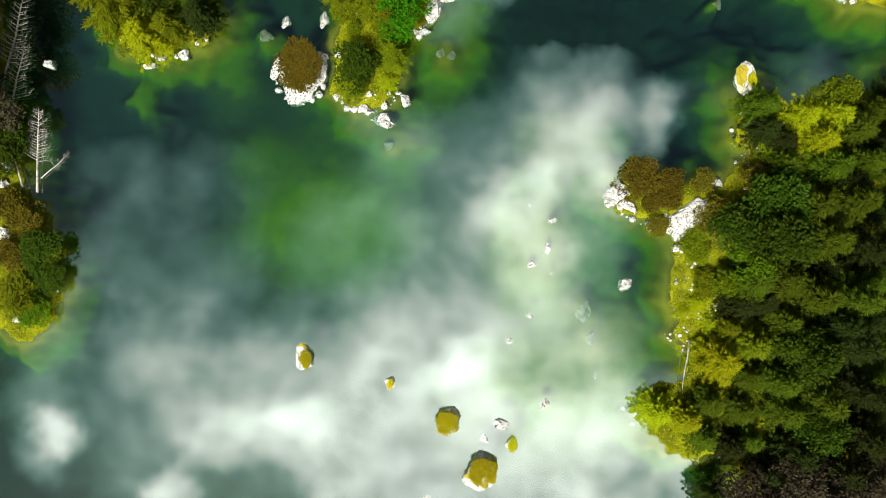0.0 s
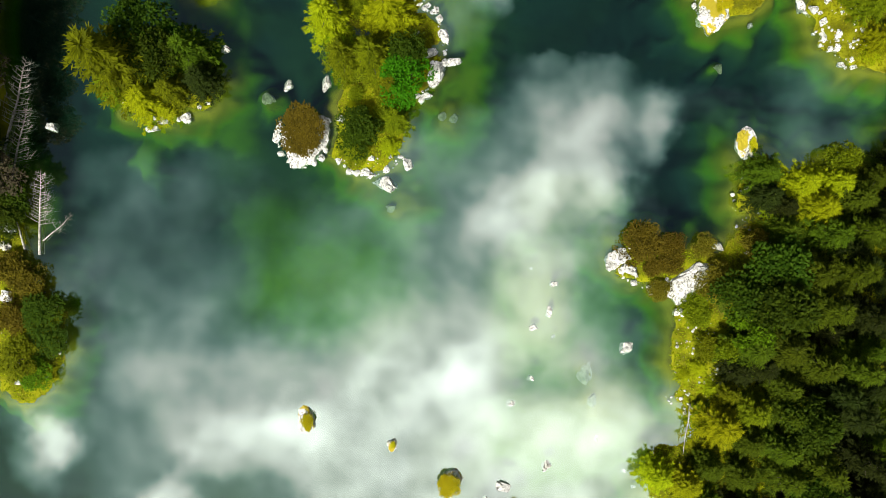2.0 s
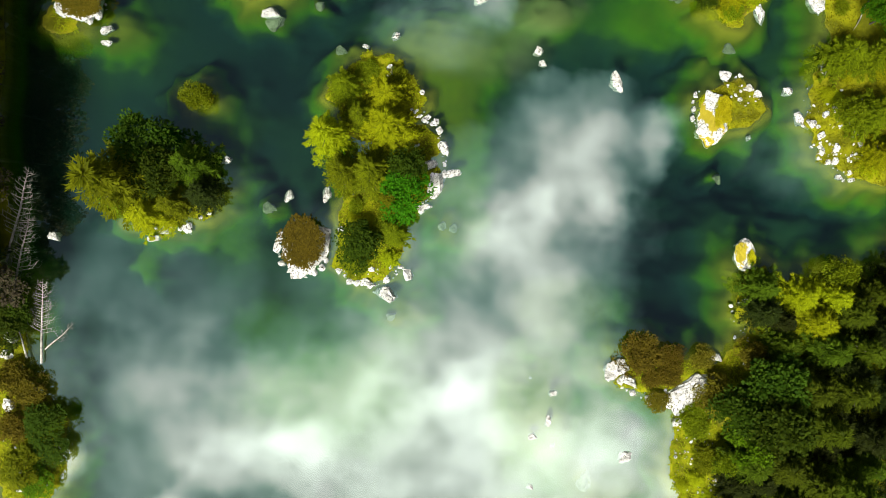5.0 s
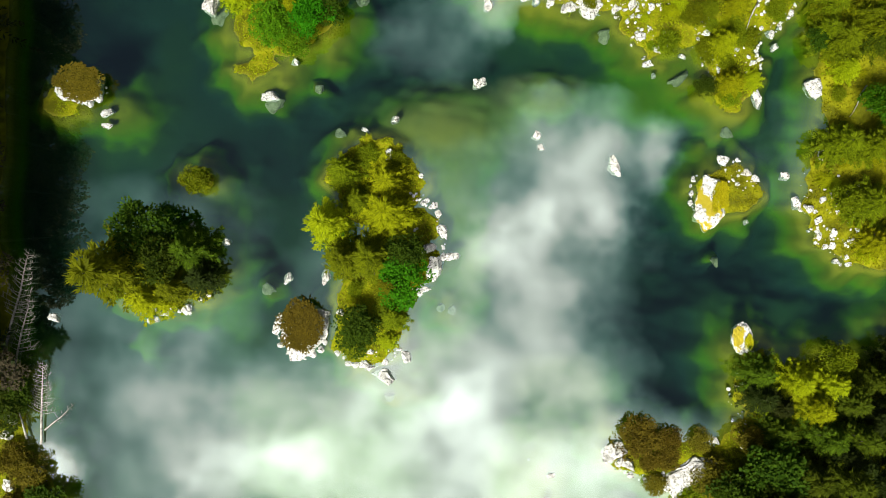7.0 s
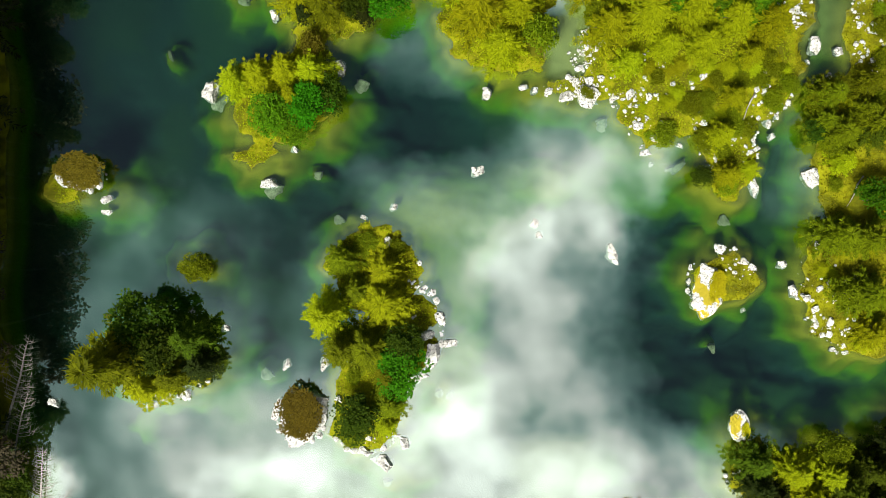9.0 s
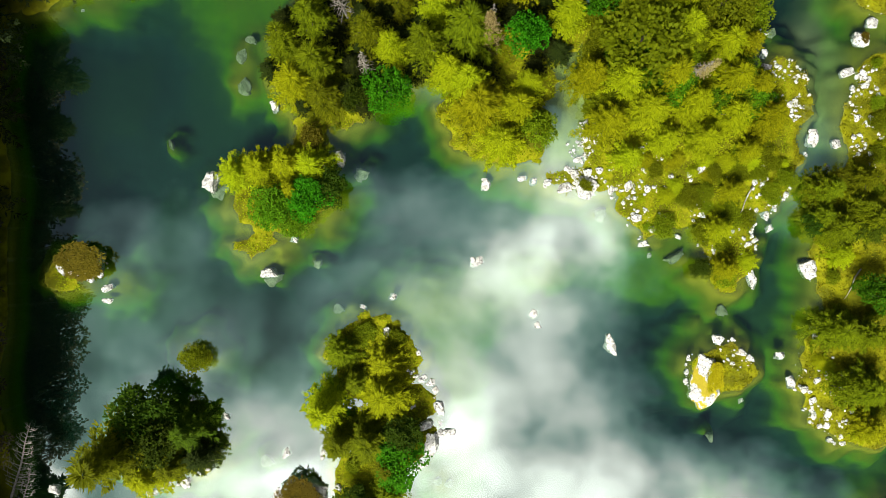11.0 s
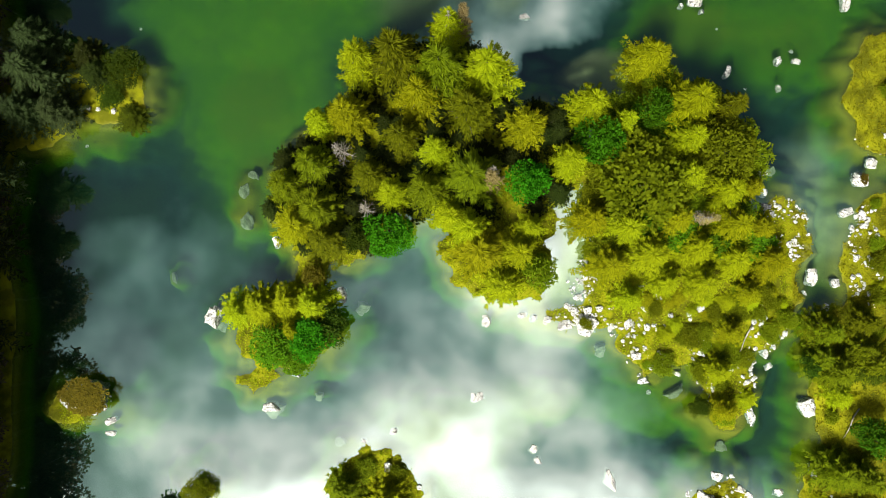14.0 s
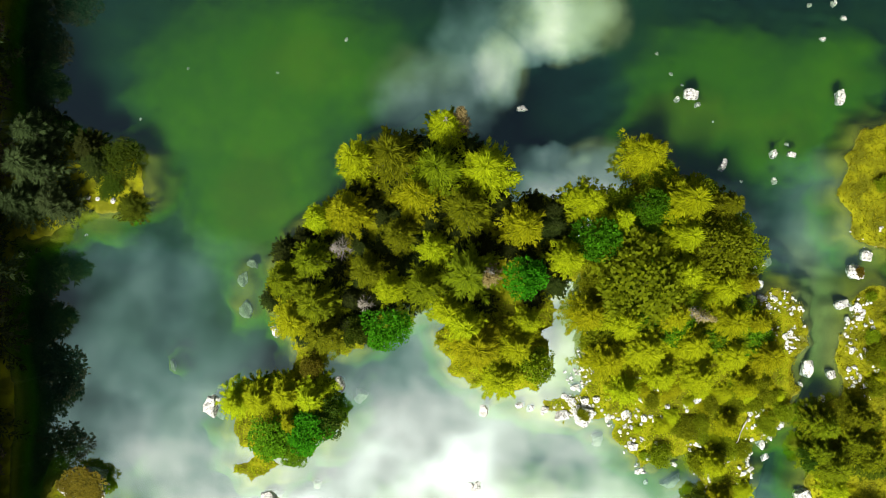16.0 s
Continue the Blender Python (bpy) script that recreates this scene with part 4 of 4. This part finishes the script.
for cx, cy, rx, ry, count in ((33, 62, 11, 7, 46), (36, 55, 3, 5, 8), (51, 40, 5, 9, 16), (51, 56, 4, 9, 14), (53, 72, 3, 8, 10), (56, 90, 3, 7, 8), (32, -5, 3, 7, 9), (-9, 24, 4, 6, 8), (44, 16, 6, 5, 10)):
    for _ in range(count):
        a, k = rng_t.uniform(0, 6.28), math.sqrt(rng_t.random())
        x, y = cx + rx * k * math.cos(a), cy + ry * k * math.sin(a)
        if float(height(x, y)) > 0.15:
            s = rng_t.uniform(0.6, 1.5)
            BUSHES.append((x, y, s, s * rng_t.uniform(0.7, 1.1), rng_t.choice("mmyy")))
GROVES = [("low bushes on open ground", BUSHES), ("trees on the wooded islet", TREES_MID), ("trees on the west islet", TREES_WEST), ("trees on the northwest islet", TREES_NORTHWEST),
          ("trees on the main island", TREES_MAIN_A + TREES_MAIN_B + TREES_MAIN_C + TREES_MAIN_D + GAP_FILL), ("trees on the east island", TREES_EAST),
          ("trees in the east forest", TREES_FOREST_A + TREES_FOREST_B + TREES_FOREST_C + SHADE_FILL), ("plants on the west shore", TREES_WESTPOINT + BANK),
          ("heath on the rocky point", TREES_SHRUBS)]
for group, rows in GROVES:
    for x, y, r, h, kind in rows:
        shape, variants = SHAPES[kind]
        key = (kind, rng_t.randrange(variants))
        r0, h0 = SIZES[shape]
        z = max(float(height(x, y)), 0.05) - 0.05
        m = pose(x, y, z, rng_t.uniform(-3, 3), rng_t.uniform(-3, 3), rng_t.uniform(0, 360)) @ Matrix.Diagonal((r / r0 * 1.14, r / r0 * 1.14, h / h0, 1))
        if key not in models:
            models[key] = plant(kind, shape, 11 * len(models) + 3)
            models[key].matrix_basis = m
            thing = models[key]
        else:
            source = models[key]
            thing = copy_thing(source, m @ Matrix.Diagonal((1 / source.scale[0], 1 / source.scale[1], 1 / source.scale[2], 1)))
        thing["group"] = group

# ---- grass and moss tufts on open ground ----
rng_g = random.Random(5)
crowns = np.array([(x, y) for group, rows in GROVES for x, y, r, h, kind in rows if h > 4.8])
gx0, gy0 = np.random.uniform(-58, 62, 420000), np.random.uniform(-34, 112, 420000)
gz0 = height(gx0, gy0)
keep = gz0 > 0.04
gx0, gy0, gz0 = gx0[keep], gy0[keep], gz0[keep]
clear_of = np.array([np.min((crowns[:, 0] - x) ** 2 + (crowns[:, 1] - y) ** 2) for x, y in zip(gx0, gy0)])
patchy = ripple(gx0, gy0, 6.0, 3) * 0.8
# no grass on the northwest point: darker bare ground stands in for bank shade
keep = (np.sqrt(clear_of) > 2.0 + patchy) & ((gx0 > -49) | (gy0 < 15)) & ((gx0 > -34) | (gy0 < 85))
for kind, label in (("grass", "yellow-green grass and moss tufts on open island ground"), ("ochre", "ochre grass and moss tufts on the stony east island")):
    tuft_verts, tuft_faces = [], []
    for x, y, z in zip(gx0[keep], gy0[keep], gz0[keep]):
        if (y > 28 and x > 43.5 or 33 < x and 34 < y < 46) != (kind == "ochre"):
            continue
        a = rng_g.uniform(0, 6.28)
        way = Vector((math.cos(a), math.sin(a), rng_g.uniform(0.1, 0.9))).normalized()
        n = len(tuft_verts)
        tuft_verts.extend(spray(rng_g, Vector((x, y, z)), way, rng_g.uniform(0.22, 0.5), rng_g.uniform(0.07, 0.16), 0.06))
        tuft_faces += [(n, n + 1, n + 2), (n, n + 2, n + 3)]
    tagged(part("grass", tuft_verts, tuft_faces, LEAVES[kind]), label, "grass", kind="stuff")

# ---- stones ----
def stone_mesh(seed, mat, rough=0.28, level=2, flat=0.62):
    """A broken limestone block: a sphere cut by random planes and roughened."""
    rng = random.Random(seed)
    bm = bmesh.new()
    bmesh.ops.create_icosphere(bm, subdivisions=level, radius=1.0)
    cuts = [(Vector((rng.gauss(0, 1), rng.gauss(0, 1), rng.gauss(0, 0.8))).normalized(), rng.uniform(0.45, 0.85)) for _ in range(11)]
    for v in bm.verts:
        for d, far in cuts:
            over = v.co.dot(d) - far
            if over > 0:
                v.co -= d * over
        v.co *= 1 + rough * (0.5 * noise.noise(v.co * 2.1 + Vector((seed * 3.7, 0, 0))) + 0.45 * noise.noise(v.co * 5.3 + Vector((0, seed * 2.9, 0))))
        v.co.z *= flat
    mesh = bpy.data.meshes.new("stone")
    bm.to_mesh(mesh)
    bm.free()
    mesh.materials.append(mat)
    return mesh


PALE_STONES = [stone_mesh(s, STONE, 0.5, 3) for s in range(7)]
SUNK_STONES = [stone_mesh(s + 30, SUNK, 0.5, 3) for s in range(4)]
SMALL_STONES = [stone_mesh(s + 40, STONE, 0.3, 1) for s in range(7)]
rng_s = random.Random(21)


def stone(meshes, x, y, rx, ry, z, label, group, name="rock"):
    ob = new(name, rng_s.choice(meshes))
    ob.matrix_basis = pose(x, y, z, rng_s.uniform(-8, 8), rng_s.uniform(-8, 8), rng_s.uniform(-25, 25)) @ Matrix.Diagonal((rx * 1.12, ry * 1.12, (rx + ry) * 0.55, 1))
    return tagged(ob, label, "rock", group)


MOSS_TOPPED = {(0, 0): (0.6, 0.3), (0, 1): (0.5, 0.4), (0, 2): (0.85, 0.0), (0, 5): (0.75, 0.0), (0, 6): (0.72, 0.05), (1, 19): (0.45, 0.5)}
mossy_rocks = []
for i, rows in enumerate((STONES_SOUTH, STONES_WEST, STONES_MIDDLE, STONES_NORTH, STONES_FAR, SPECKS, STONES_SHORE, STONES_EAST)):
    for j, (x, y, rx, ry) in enumerate(rows):
        z = max(float(height(x, y)), -0.25) + 0.12 * min(rx, ry)
        if (i, j) in MOSS_TOPPED:
            cover, off = MOSS_TOPPED[i, j]
            mossy_rocks.append((x, y, rx, ry, 90 + 7 * i + j, cover, off))
        else:
            stone(PALE_STONES, x, y, rx, ry, z, "white broken limestone rock standing out of the water", "rocks in the lake")
for x, y, rx, ry, z in SUNKEN:
    stone(SUNK_STONES, x, y, rx, ry, z - 0.45 * (rx + ry) * 0.55, "pale green silted rock under the water", "sunken rocks", "sunken_rock")

# shore gravel: the larger stones are things, the pebbles between them one sheet of loose stuff
pebbles = []
small = 0
for cx, cy, rx, ry, count in GRAVEL_A + GRAVEL_B:
    for _ in range(int(count * 1.05)):
        a, k = rng_s.uniform(0, 6.28), math.sqrt(rng_s.random())
        x, y, s = cx + rx * k * math.cos(a), cy + ry * k * math.sin(a), 0.08 + 0.40 * rng_s.random() ** 4.2
        z = float(height(x, y))
        if z < -0.6:
            continue
        shore = abs(z) < 0.22
        if not shore and float(ripple(x, y, 3.4, 9)) < -0.1:
            continue
        if s > 0.22 and small < 165:
            small += 1
            stone(SMALL_STONES, x, y, s, s * rng_s.uniform(0.7, 1.3), max(z, -0.1) + 0.1 * s, "white angular limestone stone on mossy shore", "shore stones", "stone")
        else:
            pebbles.append((x, y, max(z, -0.06) + 0.05, 0.06 + 0.27 * rng_s.random() ** 3.0))
shapes = []
for x, y, z, s in pebbles:
    a, squeeze = rng_s.uniform(0, 6.28), rng_s.uniform(0.65, 1.0)
    rim = [(rng_s.uniform(0.75, 1.1) * math.cos(k * 1.0472), squeeze * rng_s.uniform(0.75, 1.1) * math.sin(k * 1.0472)) for k in range(6)]
    rim = [(u * math.cos(a) - v * math.sin(a), u * math.sin(a) + v * math.cos(a)) for u, v in rim]
    top = s * rng_s.uniform(0.4, 0.65)
    rings = [[(x + s * u * k, y + s * v * k, z + lift) for u, v in rim] for k, lift in ((0.9, -0.12), (1.0, top * 0.45), (0.55, top))]
    sides = [(m * 6 + k, m * 6 + (k + 1) % 6, m * 6 + 6 + (k + 1) % 6, m * 6 + 6 + k) for m in (0, 1) for k in range(6)]
    shapes.append((rings[0] + rings[1] + rings[2], [tuple(range(12, 18))] + sides))
tagged(part("gravel", *joined(shapes), STONE), "scattered white limestone pebbles on the shore", "gravel", kind="stuff")


# ---- large boulders with growth on top ----
def boulder(x, y, rx, ry, h, turn_by, seed, label, growth="", cover=0.7, off=0.0):
    root = new("boulder")
    root.matrix_basis = pose(x, y, 0, 0, 0, turn_by)
    rng = random.Random(seed)
    rock = new("rock_body", stone_mesh(seed, MOSSY if growth == "moss" else STONE, 0.34, 4, 1.0))
    rock.parent = root
    rock.matrix_basis = pose(0, 0, h * 0.1) @ Matrix.Diagonal((rx * 1.08, ry * 1.08, h, 1))
    if growth:
        verts, faces = leafy_crown(rng, 1.2, 1.0, 44, 120, 0.45, 0.34)
        part("moss_cover" if growth == "moss" else "heath_cover", [(v[0] * rx * cover + rx * off, v[1] * ry * cover, v[2] * h * 0.55 + h * 0.55) for v in verts], faces, LEAVES[growth], root, "yellow moss" if growth == "moss" else "low heath and moss")
    return tagged(root, label, "boulder")


for x, y, rx, ry, seed, cover, off in mossy_rocks:
    boulder(x, y, rx, ry, 0.5 * min(rx, ry) + 0.15, 0, seed, "pale limestone boulder with a cap of yellow moss, in shallow water", "moss", cover, off)
boulder(-17.7, 22.9, 3.5, 4.1, 1.7, -10, 61, "large pale limestone boulder overgrown with brown heath", "b", 0.80)
boulder(-45.3, 52.9, 3.5, 2.7, 1.6, 0, 62, "round pale boulder topped with brown heath by the bank", "b", 0.92)
boulder(33.2, 38.9, 2.3, 3.7, 1.1, -8, 63, "large white limestone boulder with yellow moss", "moss", 0.5, 0.42)
boulder(31.4, 4.6, 4.2, 3.2, 1.0, 35, 64, "bare white limestone slab between heath shrubs", "")
boulder(18.0, 62.6, 2.0, 1.4, 0.9, -40, 65, "white limestone boulder with a patch of moss", "m", 0.5)
boulder(51.9, 80.7, 0.9, 1.3, 0.9, 0, 66, "squat limestone boulder with brown moss on top", "b", 0.6)


# broken stones round the foot of the boulders and along the rocky point
for cx, cy, rx, ry, count, first, last in ((-17.7, 22.5, 3.3, 4.1, 22, 150, 330), (-45.3, 52.7, 2.9, 2.2, 12, 180, 360), (26.0, 6.0, 4.4, 2.9, 16, 130, 290),
                                          (-9.6, 20.2, 4.2, 3.0, 16, 200, 350), (-5.0, 33.0, 5.0, 6.5, 38, -75, 80), (-35.0, 28.6, 6.0, 4.4, 14, 200, 340),
                                          (32.8, 39.0, 2.0, 3.3, 14, 120, 280)):
    for i in range(count):
        a = radians(first + (last - first) * (i + rng_s.random()) / count)
        k, s = rng_s.uniform(0.92, 1.06), 0.16 + 0.5 * rng_s.random() ** 2.2
        x, y = cx + rx * k * math.cos(a), cy + ry * k * math.sin(a)
        stone(SMALL_STONES, x, y, s, s * rng_s.uniform(0.7, 1.4), max(float(height(x, y)), -0.1) + 0.12 * s, "white angular limestone stone at the waterline", "waterline stones", "stone")


# ---- fallen wood ----
def fallen_tree(a, b, r, twigs, seed, label, name="fallen_tree"):
    rng = random.Random(seed)
    a, b = Vector(a), Vector(b)
    root = new(name)
    root.matrix_basis = Matrix.Translation(a)
    way, n = b - a, Vector((-(b - a).y, (b - a).x, 0)).normalized()
    path = [way * k + n * rng.uniform(-0.12, 0.12) for k in (0, 0.3, 0.6, 0.85, 1.0)]
    part("trunk", *tube(path, [r, r * 0.85, r * 0.6, r * 0.35, r * 0.12], 8), DEAD_WOOD, root, smooth=True)
    for i in range(twigs):
        k = 0.35 + 0.62 * (i + rng.random()) / twigs
        side = 1 if i % 2 else -1
        reach = (1.15 - k) * way.length * 0.22 * rng.uniform(0.6, 1.2) + 0.25
        start = way * k
        end = start + (n * side + way.normalized() * rng.uniform(0.1, 0.6)).normalized() * reach + Vector((0, 0, rng.uniform(-0.1, 0.5)))
        mid = (start + end) / 2 + Vector((0, 0, 0.08))
        branch = part("branch", *tube([start, mid, end], [r * 0.28, r * 0.2, r * 0.08], 5), DEAD_WOOD, root)
        for _ in range(3):
            s2 = start.lerp(end, rng.uniform(0.35, 0.9))
            e2 = s2 + (n * side * rng.uniform(-0.2, 0.8) + way.normalized()).normalized() * reach * 0.4
            part("twig", *tube([s2, e2], [r * 0.12, r * 0.05], 4), DEAD_WOOD, branch)
    return tagged(root, label, "dead tree" if twigs else "log", "fallen wood")


fallen_tree((-55.9, 18.7, 0.3), (-52.2, 32.1, 0.5), 0.20, 34, 71, "bleached fallen conifer with bare branches lying in the shallows")
fallen_tree((-55.0, 15.1, 0.3), (-52.3, 26.1, 0.4), 0.17, 28, 72, "bleached fallen conifer with bare branches lying in the shallows")
fallen_tree((-51.2, 7.3, 0.35), (-50.7, 18.0, 0.5), 0.16, 36, 73, "grey fallen conifer with many thin bare branches on the shore")
fallen_tree((-52.8, 8.0, 0.5), (-54.2, 12.3, 0.6), 0.15, 0, 74, "short bleached log on the rocky shore", "log")
fallen_tree((-50.7, 9.1, 0.3), (-47.0, 12.3, 0.2), 0.10, 8, 75, "thin dark dead branch reaching over the water")
fallen_tree((30.4, -11.1, 1.0), (29.6, -17.5, 1.0), 0.13, 0, 76, "straight bleached log lying on the forest edge", "log")
fallen_tree((38.5, 62.6, 0.8), (37.0, 59.0, 0.7), 0.11, 0, 77, "short bleached log lying on mossy ground", "log")
fallen_tree((51.7, 52.4, 0.9), (49.8, 48.5, 0.9), 0.10, 0, 78, "short bleached log lying on mossy ground", "log")


# ---- standing dead conifers among the living trees ----
def dead_conifer(x, y, h, reach, seed):
    rng = random.Random(seed)
    root = new("dead_conifer")
    root.matrix_basis = pose(x, y, max(float(height(x, y)), 0), rng.uniform(-3, 3), rng.uniform(-3, 3), 0)
    part("trunk", *tube([(0, 0, -0.5), (0.05, 0.05, h * 0.5), (0, 0.1, h)], [0.18, 0.12, 0.03], 7), GREY_WOOD, root)
    for i in range(44):
        k, a = 0.25 + 0.73 * i / 44, i * 2.4 + rng.uniform(-0.3, 0.3)
        length = reach * (1.12 - k) * rng.uniform(0.8, 1.3)
        out = Vector((math.cos(a), math.sin(a), rng.uniform(-0.15, 0.35)))
        start = Vector((0.03, 0.06, h * k))
        end = start + out * length
        branch = part("branch", *tube([start, start.lerp(end, 0.5) + Vector((0, 0, 0.06)), end], [0.05, 0.035, 0.012], 4), GREY_WOOD, root)
        side = Vector((-out.y, out.x, 0))
        for s in (-1, 1):
            s2 = start.lerp(end, rng.uniform(0.4, 0.8))
            part("twig", *tube([s2, s2 + (out * 0.6 + side * s * 0.7) * length * 0.4], [0.025, 0.008], 3), GREY_WOOD, branch)
    return tagged(root, "grey bare dead conifer standing among green trees", "dead tree", "standing dead trees")


for i, (x, y, h, reach) in enumerate(DEAD_STANDING):
    dead_conifer(x, y, h, reach, 300 + i)
